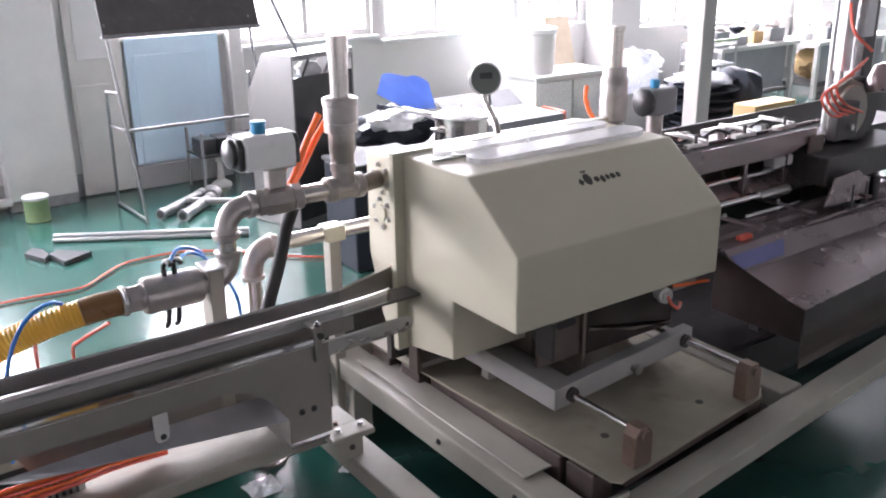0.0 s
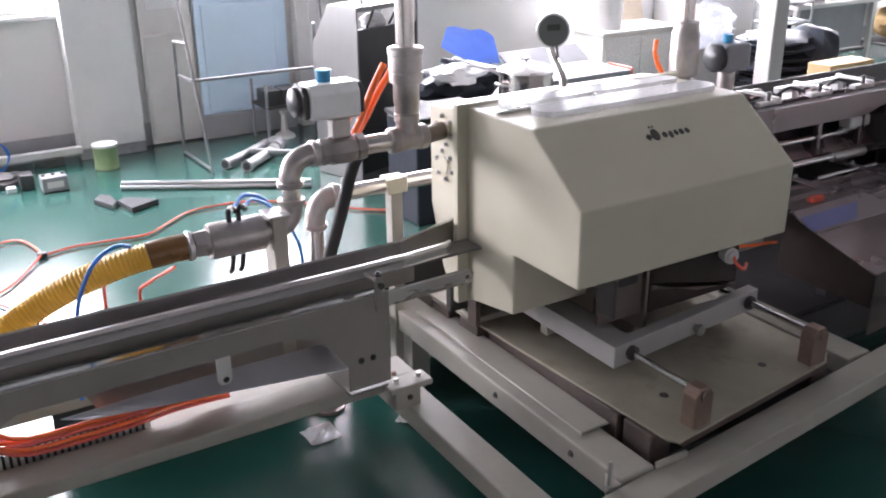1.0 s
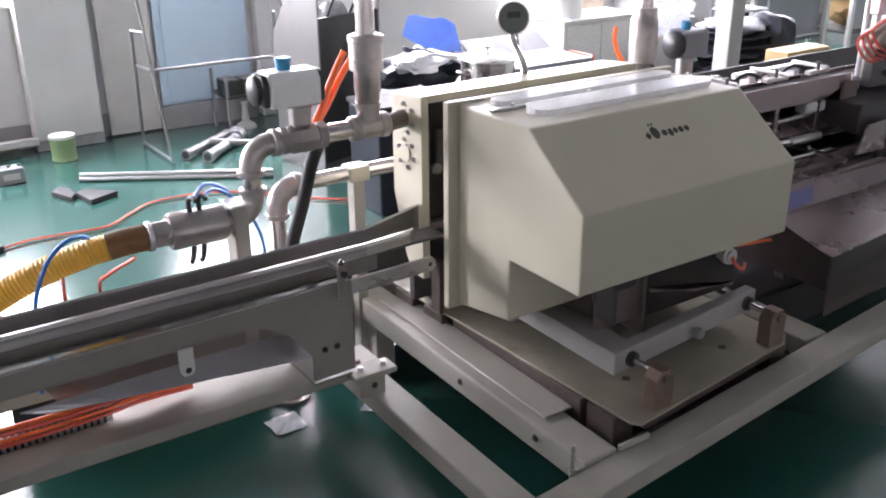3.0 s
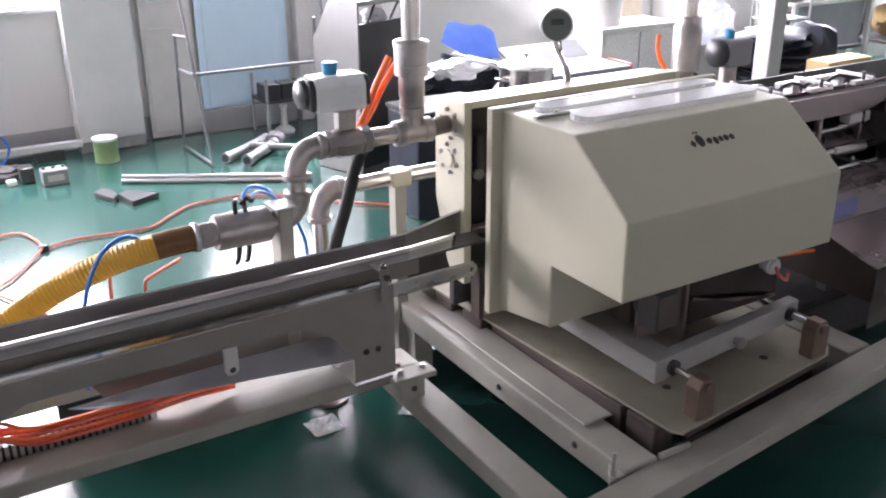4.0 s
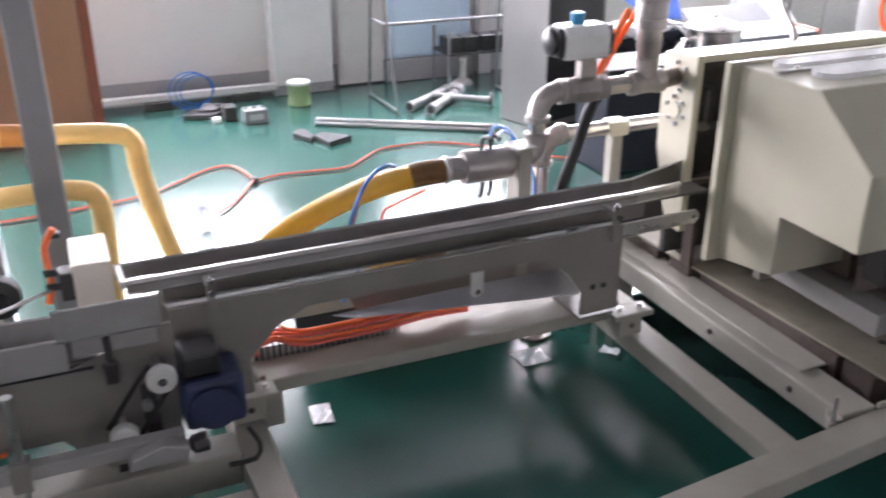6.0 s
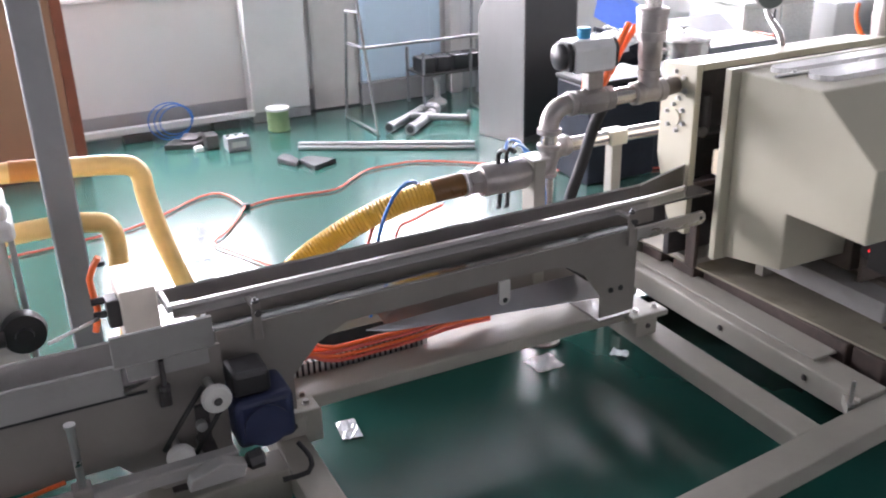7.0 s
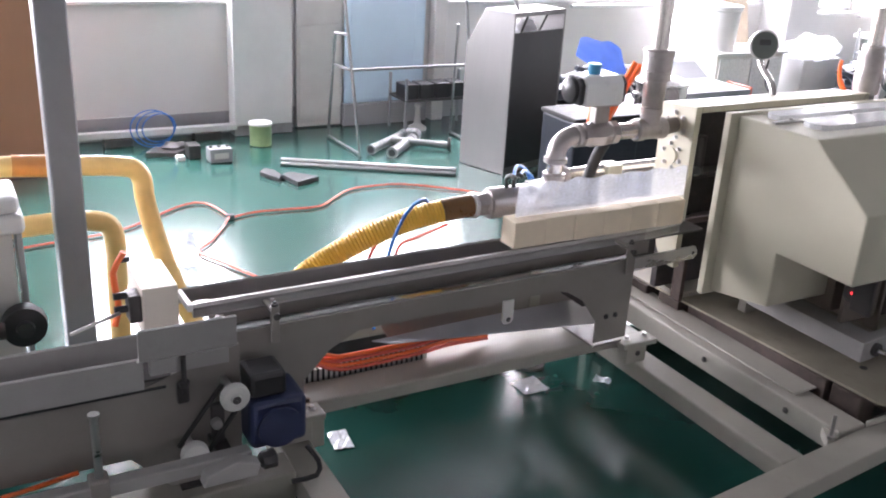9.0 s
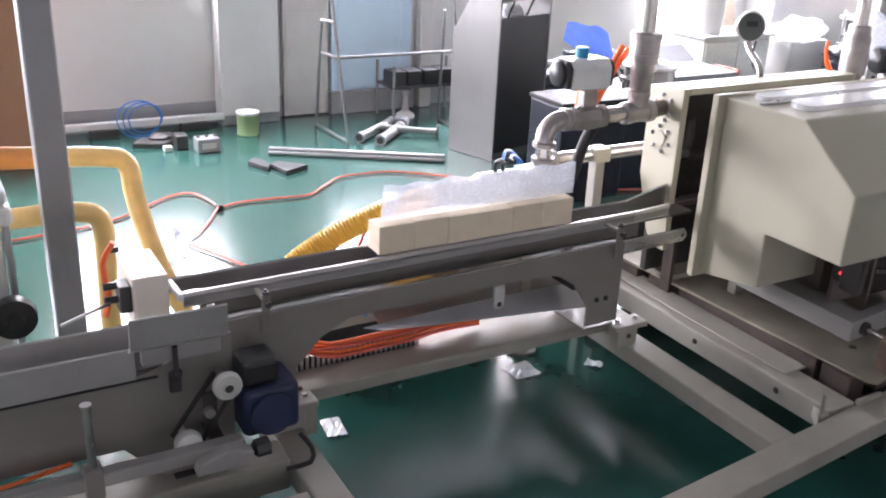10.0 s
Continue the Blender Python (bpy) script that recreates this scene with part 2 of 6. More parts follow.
def rings(bm, centres, radii, seg=16, caps=True):
    """Rings of the given radii along a path, skinned."""
    pts = [Vector(c) for c in centres]
    n = len(pts)
    side, rows = None, []
    for i, p in enumerate(pts):
        d = pts[min(i + 1, n - 1)] - pts[max(i - 1, 0)]
        if d.length < 1e-9:
            d = Vector((0, 0, 1))
        d.normalize()
        if side is None:
            side = d.orthogonal().normalized()
        else:
            side = (side - d * side.dot(d))
            side = side.normalized() if side.length > 1e-6 else d.orthogonal().normalized()
        up = d.cross(side)
        rows.append([bm.verts.new(p + radii[i] * (math.cos(a) * side + math.sin(a) * up)) for a in (2 * math.pi * k / seg for k in range(seg))])
    for r0, r1 in zip(rows, rows[1:]):
        for k in range(seg):
            bm.faces.new((r0[k], r0[(k + 1) % seg], r1[(k + 1) % seg], r1[k])).smooth = True
    if caps:
        bm.faces.new(rows[0][::-1])
        bm.faces.new(rows[-1])
    return bm


def spline(pts, step=0.02):
    """A smooth path through points."""
    pts = [Vector(p) for p in pts]
    out = []
    ext = [2 * pts[0] - pts[1], *pts, 2 * pts[-1] - pts[-2]]
    for i in range(1, len(ext) - 2):
        p0, p1, p2, p3 = ext[i - 1:i + 3]
        k = max(2, int((p2 - p1).length / step))
        for j in range(k):
            s = j / k
            out.append(0.5 * (2 * p1 + (p2 - p0) * s + (2 * p0 - 5 * p1 + 4 * p2 - p3) * s * s + (3 * p1 - p0 - 3 * p2 + p3) * s ** 3))
    out.append(pts[-1])
    return out


def tube(bm, pts, r, seg=10, step=0.03, smooth=True):
    path = spline(pts, step) if smooth else [Vector(p) for p in pts]
    return rings(bm, path, [r] * len(path), seg)


def ribbed(bm, pts, r, pitch=0.012, depth=0.004, seg=16):
    path = spline(pts, pitch / 2)
    return rings(bm, path, [r - depth * (i % 2) for i in range(len(path))], seg)


def cyl(bm, p0, p1, r, seg=20, bevel=0.0):
    p0, p1 = Vector(p0), Vector(p1)
    if bevel:
        d = (p1 - p0).normalized() * bevel
        return rings(bm, [p0, p0 + d, p1 - d, p1], [r - bevel, r, r, r - bevel], seg)
    return rings(bm, [p0, p1], [r, r], seg)


def lathe(bm, base, direction, profile, seg=24):
    """Rings at (distance, radius) along a direction from base."""
    d = Vector(direction).normalized()
    return rings(bm, [Vector(base) + d * (h + 1e-5 * i) for i, (h, r) in enumerate(profile)], [r for h, r in profile], seg)


def bend(p, d0, d1, r, n=8):
    """Centres of a quarter turn about the corner p, from direction d0 to d1."""
    p, d0, d1 = Vector(p), Vector(d0), Vector(d1)
    c = p - d0 * r + d1 * r
    return [c + r * (-d1 * math.cos(a) + d0 * math.sin(a)) for a in (math.pi / 2 * k / n for k in range(n + 1))]


def bolt(bm, p, d, r=0.008, h=0.007):
    return lathe(bm, p, d, [(0, r * 1.5), (0.002, r * 1.5), (0.002, r), (h, r), (h, r * 0.55), (h - 0.002, r * 0.5)], 6)


def crumple(bm, centre, size, amount=0.25, seed=0, cuts=3, freq=3.0):
    made = bmesh.ops.create_icosphere(bm, subdivisions=cuts, radius=1.0)
    c, s = Vector(centre), Vector(size)
    for v in made["verts"]:
        k = 1 + amount * (noise.noise(v.co * freq * 0.5 + Vector((seed, seed * 2, 0))) + 0.5 * noise.noise(v.co * freq * 1.7 + Vector((seed, 7, 0))))
        v.co = c + Vector((v.co.x * s.x, v.co.y * s.y, v.co.z * s.z)) * k
    for f in bm.faces:
        f.smooth = True
    return bm


ORIGIN = {}


def thing(name, origin, label, category, group="", kind=""):
    ob = new(name)
    ob.empty_display_size = 0.05
    ob.location = origin
    ORIGIN[ob] = Vector(origin)
    return tagged(ob, label, category, group, kind)


def crisp(bm):
    """Edges sharper than about 38 degrees stay hard."""
    for e in bm.edges:
        if len(e.link_faces) == 2 and e.calc_face_angle(0.0) > 0.66:
            e.smooth = False


def part(name, bm, material, parent, label=""):
    o = ORIGIN[parent]
    bmesh.ops.translate(bm, vec=-o, verts=bm.verts)
    me = bpy.data.meshes.new(name)
    bm.normal_update()
    crisp(bm)
    bm.to_mesh(me)
    bm.free()
    me.materials.append(M[material])
    ob = new(name, me)
    ob.parent = parent
    ORIGIN[ob] = o
    if label:
        ob["label"] = label
    return ob


def solid(name, bm, material, label, category="", kind="structure", origin=(0, 0, 0)):
    o = Vector(origin)
    bmesh.ops.translate(bm, vec=-o, verts=bm.verts)
    me = bpy.data.meshes.new(name)
    bm.normal_update()
    crisp(bm)
    bm.to_mesh(me)
    bm.free()
    me.materials.append(M[material])
    ob = new(name, me)
    ob.location = o
    ORIGIN[ob] = o
    return tagged(ob, label, category, "", kind)


def B():
    return bmesh.new()


# ---- room ----
X0, X1, Y0, CEIL = -5.0, 13.0, -7.0, 3.5
solid("floor", box(B(), X0 - 0.2, X1 + 0.2, Y0 - 0.2, WALL_Y + 0.25, -0.12, 0), "floor", "glossy green epoxy workshop floor with scuffs", "floor")
# unseen ceiling, its grey chosen to hold down bounce and floor reflections
solid("ceiling", box(B(), X0 - 0.2, X1 + 0.2, Y0 - 0.2, WALL_Y + 0.25, CEIL, CEIL + 0.12), "ceiling", "plain grey workshop ceiling, out of view", "ceiling")
solid("wall_south", box(B(), X0, X1, Y0 - 0.2, Y0, 0, CEIL), "shadewall", "plain dull grey workshop wall", "wall")
solid("wall_west", box(B(), X0 - 0.2, X0, Y0 - 0.2, WALL_Y + 0.25, 0, CEIL), "wall", "plain off-white workshop wall", "wall")
solid("wall_east", box(B(), X1, X1 + 0.2, Y0 - 0.2, WALL_Y + 0.25, 0, CEIL), "shadewall", "plain dull grey workshop wall", "wall")


def far_wall():
    bm = B()
    edges = [X0] + [v for bay in BAYS for v in bay[:2]] + [X1]
    for i in range(0, len(edges), 2):
        box(bm, edges[i], edges[i + 1], WALL_Y, WALL_Y + 0.2, 0, CEIL)
    for x0, x1, sill in BAYS:
        box(bm, x0, x1, WALL_Y, WALL_Y + 0.2, 0, sill)
        box(bm, x0, x1, WALL_Y, WALL_Y + 0.2, WINDOW_TOP, CEIL)
    solid("wall_north", bm, "wall", "off-white workshop wall with a row of windows", "wall")
    solid("baseboard", box(B(), X0, X1, WALL_Y - 0.012, WALL_Y - 0.002, 0, 0.17), "skirting", "grey painted skirting band along the wall", "baseboard")


def window(i, x0, x1, sill):
    w = thing(f"window_{i}", ((x0 + x1) / 2, WALL_Y + 0.06, sill), "white framed workshop window full of bright daylight", "window", kind="structure")
    bm = B()
    y0, y1 = WALL_Y + 0.03, WALL_Y + 0.09
    for a, b, c, d in ((x0, x0 + 0.05, sill, WINDOW_TOP), (x1 - 0.05, x1, sill, WINDOW_TOP), (x0 + 0.05, x1 - 0.05, sill, sill + 0.05), (x0 + 0.05, x1 - 0.05, WINDOW_TOP - 0.05, WINDOW_TOP)):
        box(bm, a, b, y0, y1, c, d, 0.004)
    part("window_frame", bm, "lightgrey", w)
    xm = (x0 + x1) / 2
    part("mullion", box(B(), xm - 0.025, xm + 0.025, y0 + 0.004, y1 - 0.004, sill + 0.05, WINDOW_TOP - 0.05, 0.004), "lightgrey", w)
    part("window_sill", box(B(), x0 - 0.04, x1 + 0.04, WALL_Y - 0.05, WALL_Y - 0.002, sill - 0.035, sill - 0.002, 0.006), "white", w)
    for a, b in ((x0 + 0.05, xm - 0.025), (xm + 0.025, x1 - 0.05)):
        p = part("pane", box(B(), a, b, y0 + 0.028, y0 + 0.033, sill + 0.05, WINDOW_TOP - 0.05), "pane", w)
        p.visible_shadow = False


solid("backdrop", box(B(), -30, 40, 16.0, 16.2, -4, 14), "daylight", "hazy bright daylight outside the windows", "sky")
far_wall()
for i, (x0, x1, sill) in enumerate(BAYS):
    window(i + 1, x0, x1, sill)

# pillar with a white board, and the grey recess beside it
solid("column_1", box(B(), 1.27, 1.735, 6.93, WALL_Y - 0.014, 0.08, CEIL - 0.002, 0.006), "white", "white boxed wall pillar ending above the floor", "pillar")
solid("trim", box(B(), 1.27, 1.735, 6.94, WALL_Y - 0.014, 0.002, 0.078, 0.003), "skirting", "grey painted foot of the wall pillar", "trim")
solid("column_2", box(B(), 3.0, 3.11, 6.98, WALL_Y - 0.014, 0.002, CEIL - 0.002, 0.006), "lightgrey", "narrow grey wall pillar between windows", "pillar")
solid("column_3", box(B(), 6.84, 7.26, 6.72, WALL_Y - 0.014, 0.002, CEIL - 0.002, 0.008), "wall", "off-white wall pillar beside the window", "pillar")
solid("column_4", box(B(), 6.185, 6.34, 5.05, 5.205, 0.002, CEIL - 0.002, 0.008), "columnpaint", "free-standing grey square column on the floor", "column")
solid("column_5", box(B(), 10.28, 10.8, 6.72, WALL_Y - 0.014, 0.002, CEIL - 0.002, 0.008), "wall", "off-white wall pillar beside the window", "pillar")


# ---- machine base frame ----
def beam(name, x0, x1, y0, y1, z0, z1, material, parent, label=""):
    return part(name, box(B(), x0, x1, y0, y1, z0, z1, 0.006, 2), material, parent, label)


def base_frame():
    f = thing("welded_frame", (1.5, 1.9, 0), "beige painted welded steel machine base frame standing on the green floor", "machine frame")
    # the front rail runs a little askew to the line
    def rail_y(x):
        return 1.497 + 0.1 * (x - 1.2)
    part("front_rail", prism(B(), [(-2.5, rail_y(-2.5)), (6.2, rail_y(6.2)), (6.2, rail_y(6.2) + 0.105), (-2.5, rail_y(-2.5) + 0.105)], "z", 0.268, 0.33, 0.004), "frame", f)
    beam("cross_rail", 1.36, 1.462, 1.622, 3.0, 0.262, 0.328, "frame", f)
    beam("cross_rail", 1.658, 1.78, 1.66, 3.0, 0.255, 0.34, "frame", f)
    beam("cross_rail", 2.78, 2.9, 1.778, 3.0, 0.245, 0.328, "frame", f)
    beam("cross_rail", 0.03, 0.125, 1.498, 3.0, 0.245, 0.328, "frame", f)
    # dark sheet put in for the shadow below the plate
    part("under_tray", box(B(), 1.782, 2.778, 1.76, 2.99, 0.25, 0.262, 0.002), "dark", f, "dark sheet added as the shade under the plate")
    part("cover_strip", box(B(), 1.70, 1.81, 1.885, 2.86, 0.3425, 0.350, 0.003), "frame", f, "folded sheet strip on the cross rail")
    part("gusset", prism(B(), [(1.60, 1.655), (1.657, 1.66), (1.657, 1.725)], "z", 0.29, 0.325), "frame", f)
    part("curb", box(B(), 1.782, 1.90, 1.652, 1.664, 0.331, 0.35, 0.002), "frame", f)
    beam("rear_rail", 0.13, 1.42, 2.37, 2.495, 0.366, 0.412, "frame", f)
    beam("spacer", 1.365, 1.42, 2.38, 2.49, 0.329, 0.365, "frame", f)
    beam("spacer", 0.131, 0.20, 2.38, 2.49, 0.245, 0.365, "frame", f)
    beam("rear_rail", -0.2, 6.2, 3.002, 3.1, 0.245, 0.33, "frame", f)
    # added light blockers: they darken the floor under the line
    part("back_panel", box(B(), 0.42, 1.36, 3.115, 3.125, 0.02, 0.52, 0.002), "dark", f, "dark panel added to keep window light off the near floor")
    part("back_panel", box(B(), 1.52, 2.9, 3.115, 3.125, 0.02, 0.50, 0.002), "dark", f, "dark panel added to keep window light off the near floor")
    beam("rear_rail", -2.5, 0.028, 2.16, 2.27, 0.24, 0.34, "frame", f)
    beam("lower_rail", -2.5, 0.028, 1.92, 2.03, 0.22, 0.32, "frame", f)
    for x, y in ((-1.9, 1.245), (5.2, 1.95), (-1.9, 2.21), (1.72, 2.9), (2.84, 2.9), (5.2, 3.05), (0.08, 2.95)):
        leg = part("leg", box(B(), x - 0.04, x + 0.04, y - 0.04, y + 0.04, 0.03, 0.244, 0.004), "frame", f)
        part("foot", lathe(B(), (x, y, 0), (0, 0, 1), [(0, 0.035), (0.012, 0.035), (0.02, 0.014), (0.03, 0.014)], 16), "rubber", leg)
    for y in (2.265, 1.875):
        part("bolt", bolt(B(), (1.658, y, 0.30), (-1, 0, 0), 0.008), "dark", f)
    for x, y, z in ((1.615, 1.66, 0.329),):
        part("stud", lathe(B(), (x, y, z - 0.002), (0, 0, 1), [(0, 0.012), (0.012, 0.012), (0.012, 0.006), (0.085, 0.006), (0.087, 0.004)], 10), "steel", f, "threaded steel stud")
    # brackets that carry the conveyor
    for x in (1.29, 0.02):
        bm = B()
        box(bm, x, x + 0.15, 2.295, 2.369, 0.396, 0.416, 0.003)
        box(bm, x + 0.02, x + 0.11, 2.302, 2.35, 0.332, 0.395, 0.003)
        br = part("bracket", bm, "frame", f)
        for dx in (0.04, 0.12):
            part("bolt", bolt(B(), (x + dx, 2.335, 0.416), (0, 0, 1), 0.009, 0.012), "steel", br)
        part("bolt", bolt(B(), (x + 0.07, 2.302, 0.37), (0, -1, 0), 0.007), "dark", br)
    for x in (0.145, 1.35):
        part("bolt", bolt(B(), (x, 2.386, 0.412), (0, 0, 1), 0.007, 0.011), "brass", f)


base_frame()


# ---- saw unit: base plate, rear housing, sliding hood ----
def mounting_plate():
    p = thing("mounting_plate", (2.3, 2.3, 0.354), "worn beige steel plate on dark pads across the frame", "machine base")
    bm = B()
    prism(bm, [(1.77, 2.92), (1.84, 1.675), (1.86, 1.65), (2.60, 1.735), (2.65, 1.775), (2.65, 2.92)], "z", 0.387, 0.396, 0.002)
    part("plate", bm, "plate", p)
    for x, y in ((1.75, 2.74), (1.76, 2.56), (1.80, 1.72), (2.56, 1.77), (2.55, 2.7)):
        part("pad", box(B(), x + 0.02, x + 0.1, y, y + 0.12, 0.263, 0.386, 0.004), "brownpad", p, "dark brown shim pad")
    part("pad_rail", prism(B(), [(1.92, 1.69), (2.58, 1.765), (2.58, 1.84), (1.92, 1.77)], "z", 0.3315, 0.386, 0.003), "brownpad", p)
    # dark strip that paints the shadowed slot along the plate's left edge
    part("pad_rail", box(B(), 1.815, 1.86, 1.86, 2.54, 0.263, 0.386, 0.003), "brownpad", p)
    for x, y in ((1.965, 1.67), (2.55, 1.735)):
        blk = part("rod_block", prism(B(), [(x - 0.036, 0.397), (x + 0.036, 0.397), (x + 0.036, 0.498), (x + 0.018, 0.524), (x - 0.018, 0.524), (x - 0.036, 0.498)], "y", y, y + 0.052, 0.003), "brass", p, "dull brown steel rod end block")
        part("rod", cyl(B(), (x, y + 0.0525, 0.50), (x, 2.36, 0.50), 0.011, 16), "chrome", blk, "polished steel guide rod")
        part("nut", cyl(B(), (x, y - 0.01, 0.50), (x, y - 0.001, 0.50), 0.017, 6), "brass", blk)
        part("end_stop", box(B(), x - 0.03, x + 0.03, 2.36, 2.40, 0.397, 0.53, 0.003), "frame", blk)
    for x, y in ((2.1, 1.80), (2.4, 1.83), (2.0, 1.86)):
        part("hole", lathe(B(), (x, y, 0.396), (0, 0, 1), [(0, 0.014), (0.0015, 0.013)], 16), "dark", p)


mounting_plate()


def rear_housing():
    h = thing("saw_rear_housing", (2.15, 2.63, 0.397), "cream enamelled rear housing of the saw, open and dark inside", "machine housing")
    prof = [(2.53, 0.56), (2.60, 0.56), (2.64, 0.615), (2.712, 0.83), (2.712, 1.172), (2.53, 1.19)]
    part("side_wall", prism(B(), prof, "x", 1.69, 1.718, 0.003), "cream", h)
    part("side_wall", prism(B(), prof, "x", 2.60, 2.625, 0.003), "cream", h)
    for x in (1.765, 2.58):
        part("housing_leg", box(B(), x, x + 0.02, 2.547, 2.60, 0.397, 0.60, 0.002), "brownpad", h, "dark brown support leg")
    part("top_wall", prism(B(), [(2.53, 1.165), (2.709, 1.147), (2.709, 1.172), (2.53, 1.19)], "x", 1.72, 2.599, 0.003), "cream", h)
    part("back_wall", box(B(), 1.726, 2.599, 2.69, 2.709, 0.84, 1.145, 0.002), "cream", h)
    # added dark sheets: shade of the hollow in colour, and a block against backlight
    part("liner", box(B(), 1.728, 2.597, 2.655, 2.685, 0.421, 1.14, 0.002), "dark", h, "dark panel added to block light and shade the hollow housing")
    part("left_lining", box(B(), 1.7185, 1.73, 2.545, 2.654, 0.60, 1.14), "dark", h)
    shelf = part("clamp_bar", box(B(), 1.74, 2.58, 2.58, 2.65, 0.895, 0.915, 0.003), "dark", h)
    part("clamp_bar", box(B(), 1.74, 2.58, 2.60, 2.65, 0.70, 0.725, 0.003), "darkmetal", h)
    for x in (1.80, 2.1, 2.4):
        part("roller", cyl(B(), (x, 2.60, 0.92), (x, 2.60, 1.06), 0.025, 18, 0.003), "dark", shelf)
        part("knob", lathe(B(), (x - 0.03, 2.585, 0.93), (0, -1, 0), [(0, 0.012), (0.012, 0.012), (0.013, 0.02), (0.024, 0.02)], 12), "steel", shelf)
    part("base_foot", box(B(), 1.786, 2.578, 2.57, 2.69, 0.397, 0.419, 0.002), "frame", h)
    for z in (1.103, 0.985):
        fl = part("flange", lathe(B(), (1.70, 2.625, z), (-1, 0, 0), [(0, 0.062), (0.008, 0.062), (0.010, 0.060), (0.010, 0.030), (0.018, 0.030), (0.018, 0.0)], 28), "cream", h)
        for k in range(6):
            a = k * math.pi / 3 + 0.3
            part("bolt", bolt(B(), (1.69, 2.625 + 0.047 * math.cos(a), z + 0.047 * math.sin(a)), (-1, 0, 0), 0.0075, 0.012), "steel", fl)
    part("tag", box(B(), 1.694, 1.699, 2.585, 2.60, 0.62, 0.67), "lightgrey", h)


rear_housing()

HOOD_AT = (2.15, 2.2, 0.40)


def hood():
    h = thing("saw_hood", HOOD_AT, "cream enamelled sliding saw hood with a sloped front on a slide", "machine hood")
    part("back_plate", prism(B(), [(2.50, 0.535), (2.528, 0.535), (2.528, 1.212), (2.50, 1.212)], "x", 1.662, 2.60, 0.003), "cream", h)
    prof = [(2.499, 0.545), (2.236, 0.590), (2.236, 0.789), (1.93, 0.789), (1.93, 1.022), (2.165, 1.203), (2.499, 1.203)]
    body = part("hood_shell", prism(B(), prof, "x", 1.70, 2.557, 0.006), "cream", h)
    # clear strips on the top
    for y0, y1, x0, x1 in ((2.39, 2.46, 1.77, 2.50), (2.235, 2.34, 1.80, 2.53)):
        bm = B()
        pts = []
        r = (y1 - y0) / 2
        for k in range(9):
            a = math.pi / 2 + math.pi * k / 8
            pts.append((x0 + r + r * math.cos(a), (y0 + y1) / 2 + r * math.sin(a)))
        for k in range(9):
            a = -math.pi / 2 + math.pi * k / 8
            pts.append((x1 - r + r * math.cos(a), (y0 + y1) / 2 + r * math.sin(a)))
        prism(bm, pts, "z", 1.2035, 1.221)
        part("window_strip", bm, "acrylic", h, "clear acrylic cover strip")
    part("hinge_rail", box(B(), 1.72, 2.55, 2.357, 2.375, 1.2035, 1.212, 0.002), "steel", h)
    for x in (1.80, 2.1, 2.4, 2.53):
        part("bolt", bolt(B(), (x, 2.366, 1.212), (0, 0, 1), 0.007, 0.008), "steel", h)
    # maker's mark as plain shapes on the slope
    slope = Vector((0, 2.165 - 1.93, 1.203 - 1.022)).normalized()
    nrm = Vector((0, -slope.z, slope.y))
    base = Vector((0, 1.93, 1.022)) + slope * 0.195
    def blob(dx, dz, w, hh, n=10):
        bm = B()
        ring = [(w / 2 * math.cos(2 * math.pi * k / n), hh / 2 * math.sin(2 * math.pi * k / n)) for k in range(n)]
        lo = [bm.verts.new(base + Vector((2.075 + dx + p, 0, 0)) + slope * (dz + q) + nrm * 0.0005) for p, q in ring]
        hi = [bm.verts.new(base + Vector((2.075 + dx + p, 0, 0)) + slope * (dz + q) + nrm * 0.002) for p, q in ring]
        bm.faces.new(hi), bm.faces.new(lo[::-1])
        for k in range(n):
            bm.faces.new((lo[k], lo[(k + 1) % n], hi[(k + 1) % n], hi[k]))
        bmesh.ops.recalc_face_normals(bm, faces=bm.faces)
        part("logo_mark", bm, "logo", h)
    for dx, dz, w, hh, n in ((0.0, 0.0, 0.022, 0.026, 4), (0.03, 0.006, 0.03, 0.044, 12), (0.024, 0.036, 0.008, 0.008, 8), (0.036, 0.036, 0.008, 0.008, 8),
                             (0.064, 0.0, 0.02, 0.022, 8), (0.088, -0.003, 0.018, 0.028, 8), (0.110, 0.0, 0.016, 0.022, 6), (0.132, 0.0, 0.02, 0.022, 8), (0.156, 0.0, 0.018, 0.022, 6)):
        blob(dx, dz, w, hh, n)
    # slide under the hood
    s = part("slide", prism(B(), [(1.893, 2.49), (1.893, 1.972), (2.60, 2.04), (2.60, 2.085), (1.99, 2.027), (1.99, 2.49)], "z", 0.464, 0.536, 0.003), "midgrey", h, "pale grey machined slide frame")
    for x, y in ((1.965, 1.978), (2.55, 2.034)):
        part("bushing", lathe(B(), (x, y, 0.50), (0, -1, 0), [(0, 0.024), (0.012, 0.024), (0.012, 0.0155), (0.018, 0.0155)], 20), "dark", s)
    part("latch", lathe(B(), (2.27, 2.008, 0.49), (0, -1, 0), [(0, 0.012), (0.02, 0.012), (0.02, 0.02), (0.03, 0.018)], 12), "steel", s)
    g = part("motor_plate", prism(B(), [(1.945, 0.538), (2.125, 0.538), (2.125, 0.785), (1.945, 0.785)], "y", 2.115, 2.13, 0.002), "taupe", h, "bracket plate under the hood")
    part("cross_wall", box(B(), 2.126, 2.14, 2.1, 2.48, 0.478, 0.785, 0.002), "taupe", h)
    slot = [(2.06 + 0.012 * math.cos(a) + (0.03 if math.cos(a) > 0 else -0.03), 0.665 + 0.014 * math.sin(a)) for a in (math.pi * k / 6 for k in range(12))]
